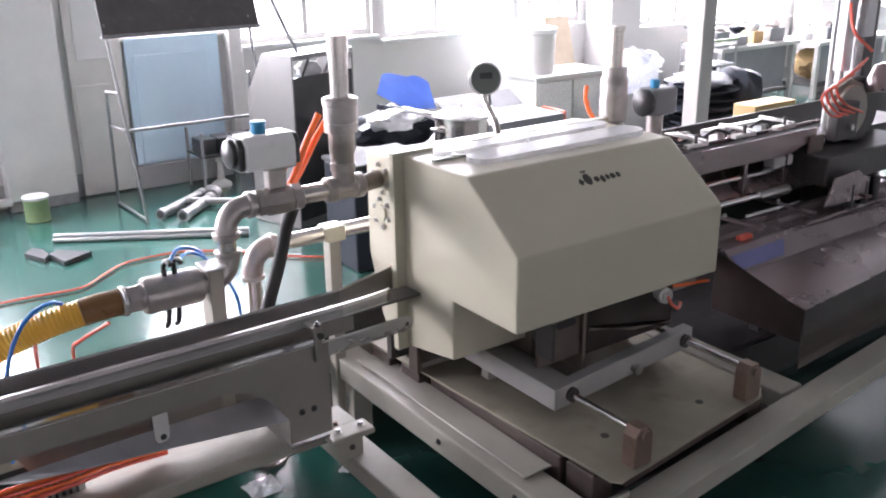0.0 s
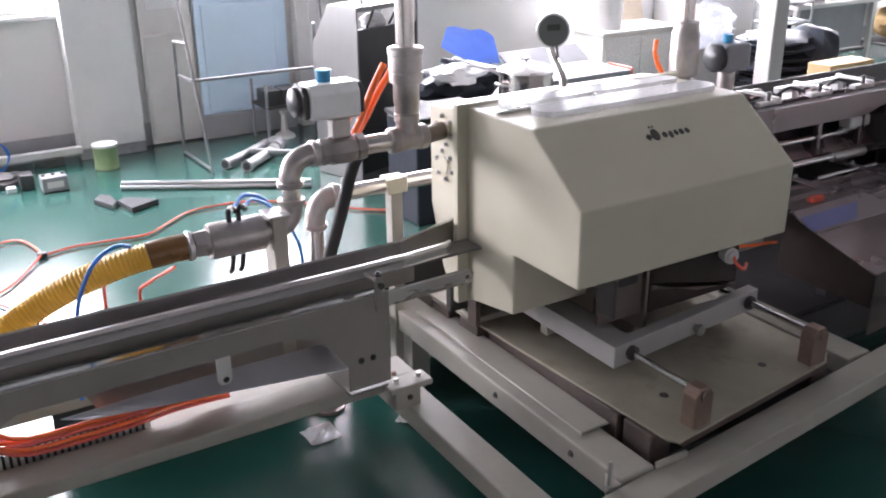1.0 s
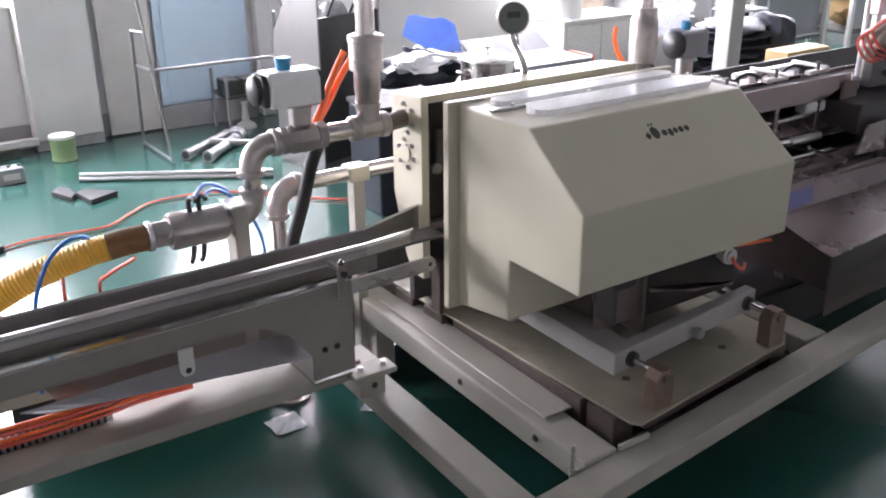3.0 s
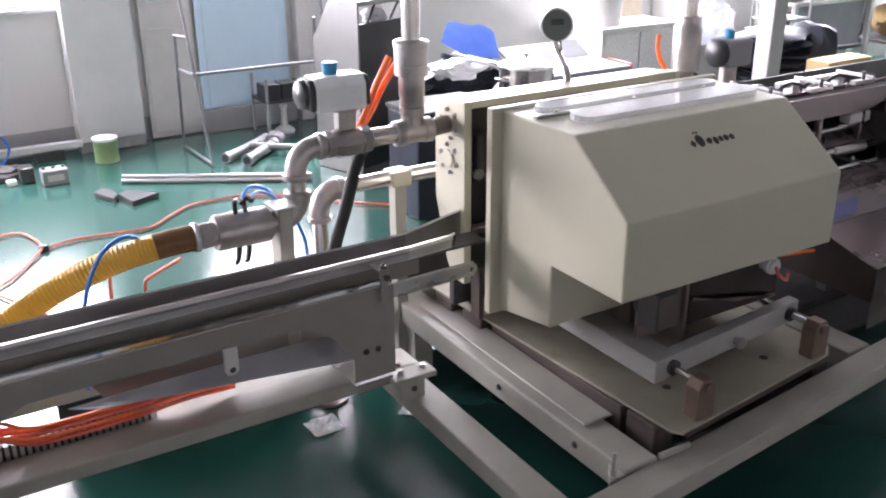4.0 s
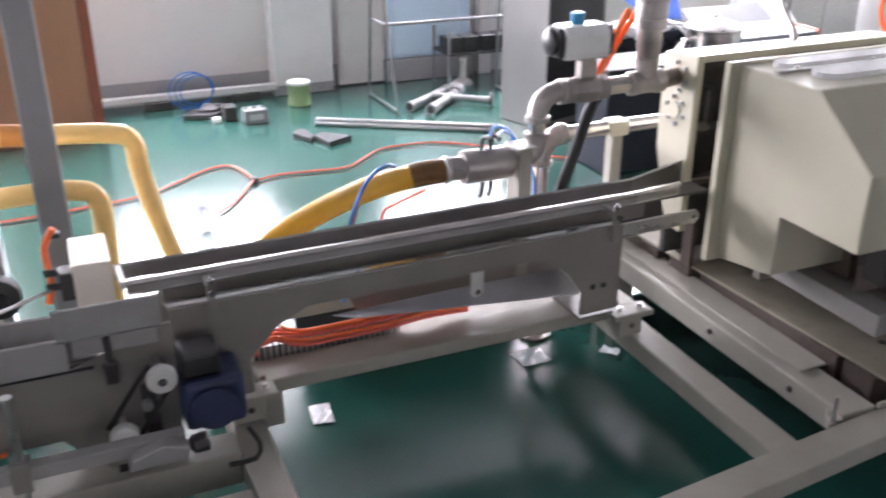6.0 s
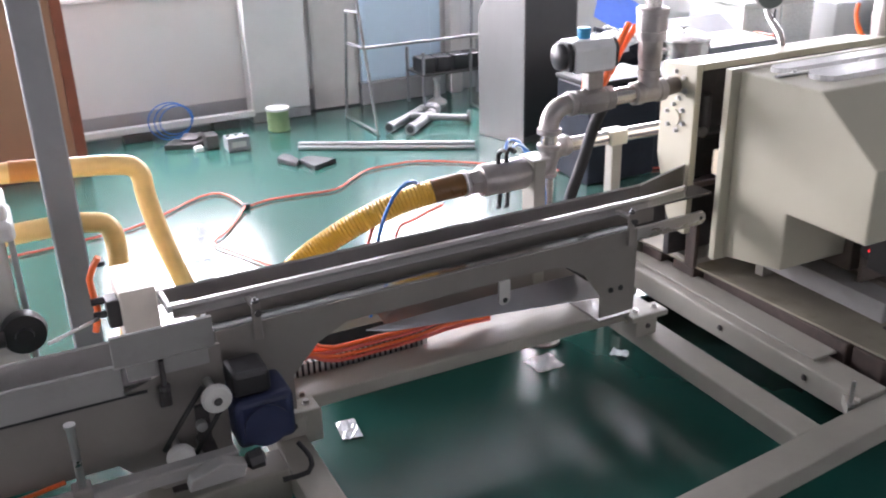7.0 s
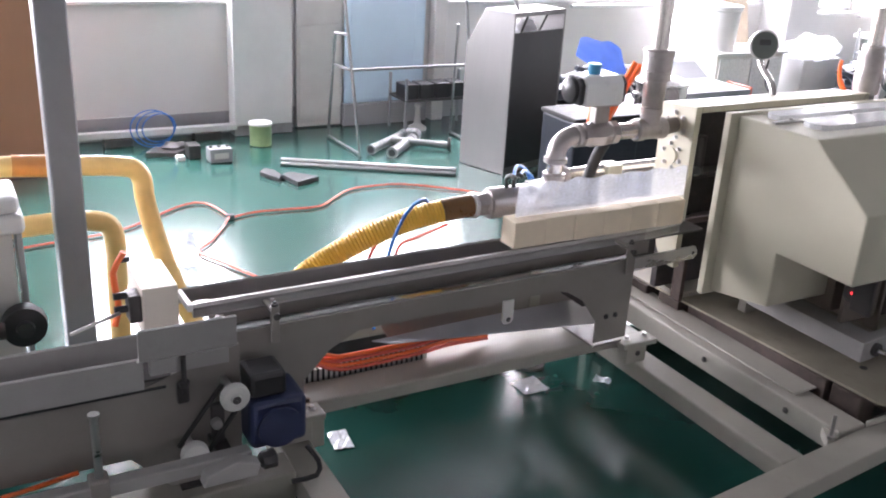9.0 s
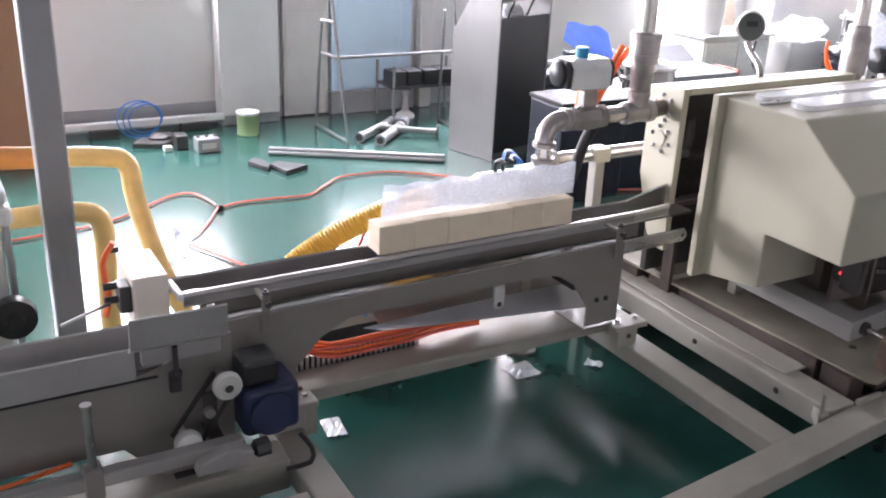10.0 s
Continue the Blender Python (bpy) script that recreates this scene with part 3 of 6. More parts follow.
    part("slot", prism(B(), slot, "y", 2.112, 2.1145), "black", g)
    part("drive_cover", box(B(), 2.142, 2.552, 2.10, 2.45, 0.538, 0.785, 0.004), "drive", h, "glossy dark drive cover")
    part("drive_ledge", prism(B(), [(2.145, 0.64), (2.35, 0.575), (2.54, 0.56), (2.54, 0.55), (2.145, 0.625)], "y", 2.090, 2.098, 0.001), "taupe", h)
    part("inner_box", box(B(), 1.992, 2.12, 2.2, 2.48, 0.538, 0.785, 0.002), "taupe", h)
    face = Vector((-0.894, -0.447, 0.364)).normalized()
    eye_at = Vector((1.93, 2.085, 0.668))
    lamp = part("sensor", lathe(B(), eye_at - face * 0.03, face, [(0, 0.03), (0.026, 0.03), (0.03, 0.026)], 20), "black", h)
    part("sensor_light", lathe(B(), eye_at + face * 0.001, face, [(0, 0.006), (0.004, 0.005)], 10), "led", lamp, "small glowing red indicator")
    # added fin that hides the indicator's glow from the early camera positions
    part("sensor_guard", box(B(), 1.868, 1.88, 1.965, 2.042, 0.64, 0.76, 0.002), "dark", h)
    part("sensor_arm", box(B(), 1.935, 1.955, 2.09, 2.11, 0.69, 0.788, 0.002), "dark", h)
    cn = part("connector", lathe(B(), (2.47, 2.10, 0.68), (-0.2, -0.95, 0.1), [(0, 0.022), (0.03, 0.022), (0.032, 0.028), (0.05, 0.028), (0.052, 0.018), (0.06, 0.018)], 18), "lightgrey", h, "pale round cable connector")
    part("lead", tube(B(), [(2.462, 2.045, 0.685), (2.45, 2.02, 0.67), (2.475, 2.01, 0.65), (2.51, 2.03, 0.655)], 0.006, 8, 0.01), "redtube", cn, "short red lead")
    part("cable", tube(B(), [(2.553, 2.2, 0.66), (2.64, 2.19, 0.635), (2.74, 2.2, 0.615), (2.84, 2.21, 0.60), (2.92, 2.24, 0.575)], 0.006, 8), "orangetube", h)
    return h


saw_hood = hood()


# ---- pipework ----
PY = 2.6


def collar(bm, p, d, r, w=0.02):
    return lathe(bm, Vector(p), d, [(0, r - 0.004), (0.003, r), (w - 0.003, r), (w, r - 0.004)], 24)


def valve_pipe():
    v = thing("steam_pipe", (1.3, PY, 0.45), "stainless pipe with ball valves from hose to saw housing", "pipework")
    r = 0.029
    zt, zb = 1.103, 0.893
    part("nipple", cyl(B(), (1.684, 2.625, zt), (1.60, PY, zt), r, 20), "taupe", v, "brown rusted pipe nipple")
    bm = B()
    lathe(bm, (1.605, PY, zt), (-1, 0, 0), [(0, 0.036), (0.004, 0.04), (0.03, 0.04), (0.034, 0.036), (0.10, 0.036), (0.104, 0.04), (0.13, 0.04), (0.134, 0.034)], 24)
    lathe(bm, (1.538, PY, zt + 0.02), (0, 0, 1), [(0, 0.036), (0.035, 0.036), (0.038, 0.04), (0.06, 0.04), (0.063, 0.034)], 24)
    part("tee", bm, "cast", v)
    un = part("check_valve", lathe(B(), (1.538, PY, zt + 0.082), (0, 0, 1), [(0, 0.032), (0.002, 0.038), (0.03, 0.038), (0.034, 0.041), (0.096, 0.041), (0.099, 0.053), (0.128, 0.053), (0.130, 0.051), (0.134, 0.051), (0.136, 0.053), (0.182, 0.053), (0.184, 0.056), (0.202, 0.056), (0.205, 0.050), (0.207, 0.034)], 32), "cast", v, "fat cast check valve body")
    part("riser", lathe(B(), (1.538, PY, zt + 0.289), (0, 0, 1), [(0, r), (0.125, r), (0.126, 0.032), (0.185, 0.032), (0.186, 0.027), (0.187, 0.0)], 24), "pipe", v)
    part("pipe", cyl(B(), (1.471, PY, zt), (1.37, PY, zt), r, 20), "pipe", v)
    bm = B()
    lathe(bm, (1.385, PY, zt), (-1, 0, 0), [(0, 0.036), (0.004, 0.042), (0.03, 0.042), (0.034, 0.037), (0.05, 0.046), (0.11, 0.046), (0.126, 0.037), (0.13, 0.042), (0.15, 0.042), (0.154, 0.036)], 8)
    vb = part("ball_valve", bm, "cast", v)
    part("valve_stem", box(B(), 1.275, 1.335, PY - 0.02, PY + 0.02, zt + 0.04, zt + 0.1, 0.004), "cast", vb)
    part("mount", box(B(), 1.255, 1.365, PY - 0.028, PY + 0.028, zt + 0.1005, zt + 0.1115, 0.002), "cast", vb)
    bm = B()
    prism(bm, [(PY - 0.055, 1.215), (PY + 0.05, 1.215), (PY + 0.055, 1.228), (PY + 0.055, 1.29), (PY + 0.035, 1.316), (PY - 0.04, 1.316), (PY - 0.06, 1.29), (PY - 0.06, 1.233)], "x", 1.195, 1.352, 0.005)
    ac = part("actuator", bm, "actuator", v, "white pneumatic actuator with black end caps")
    for x0, x1 in ((1.353, 1.37), (1.174, 1.194)):
        part("end_cap", prism(B(), [(PY - 0.05, 1.22), (PY + 0.045, 1.22), (PY + 0.05, 1.29), (PY + 0.03, 1.311), (PY - 0.036, 1.311), (PY - 0.054, 1.288)], "x", x0, x1, 0.006), "black", ac)
    part("cap_bulge", lathe(B(), (1.173, PY, 1.265), (-1, 0, 0), [(0, 0.045), (0.012, 0.042), (0.02, 0.03), (0.022, 0.0)], 20), "black", ac)
    part("indicator", lathe(B(), (1.262, PY, 1.316), (0, 0, 1), [(0, 0.022), (0.024, 0.022), (0.026, 0.024), (0.034, 0.023), (0.036, 0.018)], 16), "blueplastic", ac, "blue position indicator cap")
    # elbow, drop, elbow
    xe = 1.135
    el = part("elbow", rings(B(), [(1.235, PY, zt), *bend((xe, PY, zt), Vector((-1, 0, 0)), Vector((0, 0, -1)), 0.065), (xe, PY, zt - 0.08)], [0.033] * 11, 24), "cast", v)
    part("collar", collar(B(), (1.225, PY, zt), (-1, 0, 0), 0.041), "cast", el)
    part("collar", collar(B(), (xe, PY, zt - 0.07), (0, 0, -1), 0.041), "cast", el)
    part("drop_pipe", cyl(B(), (xe, PY, zt - 0.081), (xe, PY, zb + 0.07), r, 20), "pipe", v)
    el = part("elbow", rings(B(), [(xe, PY, zb + 0.08), *bend((xe, PY, zb), Vector((0, 0, -1)), Vector((-1, 0, 0)), 0.06), (xe - 0.07, PY, zb)], [0.033] * 11, 24), "cast", v)
    part("collar", collar(B(), (xe, PY, zb + 0.085), (0, 0, -1), 0.041), "cast", el)
    bm = B()
    lathe(bm, (1.07, PY, zb), (-1, 0, 0), [(0, 0.034), (0.03, 0.034), (0.032, 0.05), (0.04, 0.054), (0.19, 0.054), (0.20, 0.05), (0.202, 0.04), (0.215, 0.037)], 28)
    lathe(bm, (0.86, PY, zb), (-1, 0, 0), [(0, 0.041), (0.035, 0.041), (0.037, 0.034)], 6)
    pv = part("pinch_valve", bm, "cast", v, "pinch valve body on the hose end")
    for x in (0.935, 0.965):
        f1 = part("air_fitting", tube(B(), [(x, PY - 0.01, zb + 0.052), (x, PY - 0.01, zb + 0.085), (x + 0.006, PY - 0.03, zb + 0.1), (x + 0.008, PY - 0.05, zb + 0.095)], 0.008, 10, 0.008), "black", pv)
        part("air_fitting", tube(B(), [(x, PY - 0.02, zb - 0.05), (x - 0.01, PY - 0.03, zb - 0.085), (x - 0.02, PY - 0.04, zb - 0.09)], 0.008, 10, 0.008), "black", pv)
    part("support", box(B(), 1.055, 1.10, 2.56, 2.64, 0.45, zb + 0.045, 0.003), "frame", v, "flat steel support strip")
    part("saddle", box(B(), 1.045, 1.115, 2.555, 2.645, zb + 0.046, zb + 0.052, 0.002), "lightgrey", v)
    part("clamp_ring", collar(B(), (0.822, PY, zb), (-1, 0, 0), 0.044, 0.016), "steel", v)


valve_pipe()


def hose(name, label, pts, r, cuff=None, material="hose"):
    h = thing(name, pts[-1], label, "hose")
    if cuff:
        part("cuff", tube(B(), cuff, r * 0.97, 16, 0.02), "hosecuff", h, "dark brown rubber cuff")
    part("hose_tube", ribbed(B(), pts, r) if material == "hose" else ribbed(B(), pts, r, 0.016, 0.0012), material, h)
    return h


hose("suction_hose", "yellow ribbed hose curving down behind the conveyor", [(0.70, 2.61, 0.884), (0.60, 2.63, 0.862), (0.48, 2.66, 0.815), (0.36, 2.69, 0.75), (0.24, 2.72, 0.66), (0.12, 2.76, 0.5), (0.0, 2.82, 0.28), (-0.1, 2.95, 0.05)], 0.04,
     [(0.805, 2.6, 0.893), (0.75, 2.603, 0.891), (0.70, 2.61, 0.884)])

t1 = thing("blue_air_tube", (0.62, 2.5, 0.5), "thin blue air tube looping over the yellow hose", "air tube")
part("tube", tube(B(), [(0.67, 2.67, 0.84), (0.655, 2.63, 0.915), (0.60, 2.58, 0.94), (0.54, 2.55, 0.915), (0.49, 2.54, 0.83), (0.465, 2.55, 0.70), (0.46, 2.60, 0.5)], 0.006, 10), "bluetube", t1)
t2 = thing("blue_air_tube", (1.03, 2.64, 0.9), "thin blue air tubes from the pinch valve fittings", "air tube")
part("tube", tube(B(), [(0.94, 2.56, 0.99), (1.0, 2.63, 1.005), (1.08, 2.68, 0.96), (1.13, 2.72, 0.86), (1.17, 2.76, 0.70), (1.18, 2.78, 0.5)], 0.006, 10), "bluetube", t2)
part("tube", tube(B(), [(0.97, 2.56, 0.99), (1.02, 2.62, 0.99), (1.10, 2.66, 0.93), (1.20, 2.72, 0.76), (1.22, 2.78, 0.5)], 0.005, 10), "bluetube", t2)
t3 = thing("black_drain_hose", (1.22, 2.85, 0.4), "black rubber drain hose hanging from the valve", "hose")
part("hose_tube", tube(B(), [(1.372, 2.63, 1.06), (1.362, 2.66, 1.0), (1.33, 2.68, 0.86), (1.285, 2.70, 0.70), (1.25, 2.73, 0.52), (1.22, 2.76, 0.34)], 0.021, 14), "rubber", t3)
t4 = thing("orange_air_tubes", (1.42, 2.67, 1.12), "bundle of orange air tubes rising behind the check valve", "air tube")
for x0, x1, dy, top in ((1.372, 1.505, 0.0, 1.33), (1.395, 1.55, 0.02, 1.315), (1.352, 1.40, 0.01, 1.215), (1.335, 1.365, 0.03, 1.20)):
    part("tube", tube(B(), [(x0, 2.66 + dy, 1.115), (x0 + (x1 - x0) * 0.25, 2.665 + dy, 1.16), (x0 + (x1 - x0) * 0.6, 2.675 + dy, 1.16 + (top - 1.16) * 0.5), (x1, 2.68 + dy, top)], 0.011, 10), "orangetube", t4)


def lower_pipe():
    v = thing("return_pipe", (1.6, 2.95, 0), "stainless return pipe on a channel post behind the saw", "pipework")
    z, r, y = 0.835, 0.028, 2.95
    part("pipe", cyl(B(), (2.6, y, z), (1.44, y, z), r, 20), "pipe", v)
    el = part("elbow", rings(B(), [(1.45, y, z), *bend((1.355, y, z), Vector((-1, 0, 0)), Vector((0, 0, -1)), 0.075), (1.355, y, z - 0.11)], [0.037] * 11, 24), "cast", v)
    part("collar", collar(B(), (1.355, y, z - 0.09), (0, 0, -1), 0.042), "cast", el)
    part("collar", collar(B(), (1.44, y, z), (-1, 0, 0), 0.042), "cast", el)
    part("drop_pipe", cyl(B(), (1.355, y, z - 0.11), (1.355, y, 0.02), r, 20), "pipe", v)
    part("post", box(B(), 1.646, 1.692, y - 0.025, y + 0.025, 0.002, z - 0.03, 0.003), "frame", v)
    part("saddle", box(B(), 1.63, 1.71, y - 0.036, y + 0.036, z - 0.028, z + 0.03, 0.004), "cream", v)
    part("floor_flange", lathe(B(), (1.355, y, 0.001), (0, 0, 1), [(0, 0.07), (0.012, 0.07), (0.014, 0.04), (0.03, 0.036)], 20), "cast", v)


lower_pipe()


def gauge():
    g = thing("pressure_gauge", (2.19, 2.64, 1.18), "round steel pressure gauge on a bent stem above the saw housing", "gauge")
    part("stem", tube(B(), [(2.19, 2.64, 1.181), (2.196, 2.66, 1.22), (2.222, 2.745, 1.27), (2.238, 2.792, 1.325)], 0.014, 14, 0.01), "pipe", g)
    d = Vector((-0.35, -0.9, 0.12)).normalized()
    c = Vector((2.235, 2.77, 1.355))
    dial = part("case", lathe(B(), c + d * -0.06, d, [(0, 0.02), (0.01, 0.045), (0.05, 0.056), (0.058, 0.062), (0.066, 0.062), (0.0665, 0.056)], 32), "steel", g)
    part("dial_face", lathe(B(), c + d * 0.0068, d, [(0, 0.055), (0.0015, 0.055), (0.002, 0.05)], 28), "glassdial", dial)
    s = d.cross(Vector((0, 0, 1))).normalized()
    up = s.cross(d).normalized()
    bm = B()
    q = [c + d * k + s * (i * 0.024) + up * (0.012 + j * 0.011) for k in (0.0094, 0.0112) for i, j in ((-1, -1), (1, -1), (1, 1), (-1, 1))]
    vs = [bm.verts.new(p) for p in q]
    for f in ((0, 1, 2, 3), (7, 6, 5, 4), (0, 4, 5, 1), (1, 5, 6, 2), (2, 6, 7, 3), (3, 7, 4, 0)):
        bm.faces.new([vs[i] for i in f])
    bmesh.ops.recalc_face_normals(bm, faces=bm.faces)
    part("display", bm, "black", dial, "small black display window")
    part("wire", tube(B(), [(2.2, 2.7, 1.31), (2.24, 2.74, 1.26), (2.26, 2.75, 1.2), (2.25, 2.72, 1.18)], 0.004, 8), "black", g)


gauge()


def far_valve():
    v = thing("steam_pipe", (2.84, 2.72, 0.3), "second stainless riser with a check valve and actuator behind the saw", "pipework")
    x, y = 2.845, 2.72
    part("drop_pipe", cyl(B(), (x, y, 0.35), (x, y, 1.12), 0.029, 20), "pipe", v)
    part("tee", cyl(B(), (2.62, y, 1.0), (2.95, y, 1.0), 0.036, 20, 0.004), "cast", v)
    part("check_valve", lathe(B(), (x, y, 1.10), (0, 0, 1), [(0, 0.04), (0.03, 0.043), (0.04, 0.055), (0.12, 0.057), (0.14, 0.054), (0.20, 0.054), (0.21, 0.047), (0.245, 0.047), (0.247, 0.04)], 28), "cast", v)
    part("riser", lathe(B(), (x, y, 1.345), (0, 0, 1), [(0, 0.029), (0.14, 0.029), (0.142, 0.033), (0.16, 0.033), (0.161, 0.0)], 20), "pipe", v)
    ac = part("actuator", box(B(), 3.03, 3.17, y - 0.05, y + 0.06, 1.13, 1.24, 0.012, 2), "greypost", v, "grey pneumatic actuator")
    part("end_cap", lathe(B(), (3.029, y, 1.185), (-1, 0, 0), [(0, 0.056), (0.02, 0.056), (0.03, 0.04), (0.032, 0.0)], 20), "black", ac)
    part("indicator", cyl(B(), (3.08, y, 1.241), (3.08, y, 1.275), 0.02, 14, 0.003), "blueplastic", ac)
    part("ball_valve", cyl(B(), (3.09, y, 0.95), (3.09, y, 1.129), 0.035, 14, 0.004), "cast", v)
    part("link_pipe", cyl(B(), (2.95, y, 1.0), (3.3, y, 1.0), 0.03, 16), "pipe", v)
    part("tube", tube(B(), [(2.82, 2.8, 1.13), (2.80, 2.82, 1.18), (2.795, 2.83, 1.22), (2.81, 2.84, 1.26)], 0.009, 10), "orangetube", v)
    part("tube", tube(B(), [(2.83, 2.8, 1.12), (2.815, 2.83, 1.16), (2.815, 2.84, 1.2)], 0.009, 10), "orangetube", v)
    part("plastic_wrap", crumple(B(), (3.12, 2.86, 1.28), (0.10, 0.06, 0.10), 0.5, 3), "film", v)


far_valve()


# ---- outfeed conveyor ----
def conveyor():
    c = thing("outfeed_conveyor", (0.6, 2.4, 0.44), "narrow steel outfeed conveyor with side plates and polished guide rails", "conveyor")
    side = [(-0.10, 0.735), (1.305, 0.735), (1.305, 0.44), (1.165, 0.44), (1.165, 0.52), (1.10, 0.61), (1.03, 0.655), (0.98, 0.668), (0.27, 0.668), (0.18, 0.625), (0.10, 0.54), (0.10, 0.432), (-0.10, 0.432)]
    fs = part("side_plate", prism(B(), side, "y", 2.306, 2.314, 0.001), "side", c)
    # rear arch filled in as a light block, so the rail stays shaded
    rear_side = [(-0.10, 0.735), (1.305, 0.735), (1.305, 0.45), (0.50, 0.47), (0.42, 0.62), (0.27, 0.668), (0.18, 0.625), (0.10, 0.54), (0.10, 0.432), (-0.10, 0.432)]
    part("side_plate", prism(B(), rear_side, "y", 2.555, 2.563, 0.001), "side", c)
    part("top_flange", box(B(), -0.10, 1.305, 2.315, 2.36, 0.727, 0.735, 0.001), "mirrorsteel", c, "mirror-bright steel top flange")
    for x in (1.205, 1.245):
        for z in (0.535,):
            part("bolt", bolt(B(), (x, 2.306, z), (0, -1, 0), 0.007), "black", fs)
    # deck and belt
    part("deck", box(B(), -0.16, 1.70, 2.394, 2.481, 0.752, 0.762, 0.001), "belt", c, "dark flat conveyor belt")
    part("slider_bed", box(B(), -0.10, 1.45, 2.40, 2.48, 0.70, 0.75, 0.002), "side", c)
    # front rail: polished lip with a dark groove and a lower moulding
    lip = [(2.372, 0.766), (2.384, 0.766), (2.390, 0.770), (2.392, 0.80), (2.385, 0.806), (2.374, 0.806), (2.370, 0.796), (2.376, 0.785), (2.376, 0.770)]
    fr = part("front_guide", prism(B(), lip, "x", -0.19, 1.40, 0.0), "guide", c, "polished steel guide rail")
    bm = B()
    lipv = [(a, b) for a, b in lip]
    va = [bm.verts.new((1.40, a, b)) for a, b in lip]
    vb = [bm.verts.new((1.56, a + 0.005, b + 0.004)) for a, b in lip]
    vc = [bm.verts.new((1.59, a + 0.03, b - 0.004)) for a, b in lip]
    for p, q in ((va, vb), (vb, vc)):
        for i in range(len(lip)):
            bm.faces.new((p[i], q[i], q[(i + 1) % len(lip)], p[(i + 1) % len(lip)]))
    bm.faces.new(vc)
    bmesh.ops.recalc_face_normals(bm, faces=bm.faces)
    part("flared_end", bm, "steel", fr)
    # back rail
    back = [(2.483, 0.763), (2.491, 0.763), (2.493, 0.804), (2.487, 0.808), (2.482, 0.803)]
    br = part("back_guide", prism(B(), back, "x", -0.21, 1.45), "guide", c)
    bm = B()
    va = [bm.verts.new((1.45, a, b)) for a, b in back]
    vb = [bm.verts.new((1.69, a + 0.045, b + (0.02 if b > 0.78 else -0.06))) for a, b in back]
    for i in range(len(back)):
        bm.faces.new((va[i], vb[i], vb[(i + 1) % len(back)], va[(i + 1) % len(back)]))
    bm.faces.new(vb)
    bmesh.ops.recalc_face_normals(bm, faces=bm.faces)
    part("flared_end", bm, "steel", br)
    part("end_bar", box(B(), -0.205, -0.19, 2.372, 2.49, 0.785, 0.806, 0.002), "white", c, "white bar closing the guide rails")
    # clamps
    for x in (0.01, 1.265):
        k = part("rail_clamp", box(B(), x - 0.012, x + 0.012, 2.287, 2.297, 0.69, 0.80, 0.002), "side", c)
        part("arm", box(B(), x - 0.009, x + 0.009, 2.298, 2.369, 0.778, 0.788, 0.002), "side", k)
        part("screw", lathe(B(), (x, 2.292, 0.8005), (0, 0, 1), [(0, 0.010), (0.007, 0.010), (0.007, 0.005), (0.014, 0.005)], 10), "dark", k)
        part("knob", lathe(B(), (x, 2.287, 0.775), (0, -1, 0), [(0, 0.005), (0.010, 0.005), (0.010, 0.010), (0.016, 0.010)], 10), "dark", k)
    # hanging bracket with a hole
    hb = part("hanger", prism(B(), [(0.768, 0.672), (0.808, 0.672), (0.808, 0.605), (0.799, 0.592), (0.777, 0.592), (0.768, 0.605)], "y", 2.296, 2.305, 0.001), "lightgrey", c)
    part("hole", lathe(B(), (0.79, 2.2958, 0.607), (0, -1, 0), [(0, 0.009), (0.001, 0.008)], 14), "black", hb)
    # front arm that reaches to the saw
    arm = part("transfer_arm", prism(B(), [(1.28, 0.68), (1.30, 0.672), (1.612, 0.676), (1.626, 0.69), (1.626, 0.708), (1.612, 0.724), (1.28, 0.72)], "y", 2.335, 2.347, 0.002), "steel", c, "flat steel arm with a rounded end")
    part("hole", lathe(B(), (1.605, 2.3348, 0.70), (0, -1, 0), [(0, 0.007), (0.001, 0.006)], 12), "black", arm)
    # crossing deflector sheet and inner leg braces
    bm = B()
    n = 14
    front, back = [], []
    for i in range(n + 1):
        u = i / n
        front.append(Vector((0.45 + 0.80 * u, 2.435 - 0.035 * u, 0.524 - 0.066 * u)))
        back.append(Vector((0.38 + 0.87 * u, 2.442 + 0.05 * u, 0.545 + 0.006 * math.sin(3 * u) - 0.03 * u)))
    lift = Vector((0, 0, 0.003))
    loops = [[bm.verts.new(p) for p in row] for row in (front, back, [p + lift for p in back], [p + lift for p in front])]
    for k in range(4):
        for i in range(n):
            bm.faces.new((loops[k][i], loops[k][i + 1], loops[(k + 1) % 4][i + 1], loops[(k + 1) % 4][i]))
    for i in (0, n):
        bm.faces.new([loops[k][i] for k in range(4)])
    bmesh.ops.recalc_face_normals(bm, faces=bm.faces)
    part("deflector", bm, "bladesteel", c, "thin twisted bright steel sheet under the belt")
    part("tube", tube(B(), [(0.62, 2.50, 0.58), (0.78, 2.49, 0.595), (0.95, 2.50, 0.61), (1.1, 2.51, 0.60)], 0.008, 8), "redtube", c)
    part("deflector_stay", box(B(), 1.175, 1.20, 2.40, 2.53, 0.535, 0.66, 0.003), "dark", c)
    part("cross_tie", box(B(), 0.86, 0.90, 2.34, 2.554, 0.672, 0.695, 0.003), "dark", c)
    part("foot_plate", box(B(), 1.17, 1.30, 2.315, 2.55, 0.414, 0.424, 0.002), "side", c)
    part("foot_plate", box(B(), -0.09, 0.09, 2.315, 2.55, 0.441, 0.449, 0.002), "side", c)
    c.rotation_euler = (0, 0, 0.02)


conveyor()


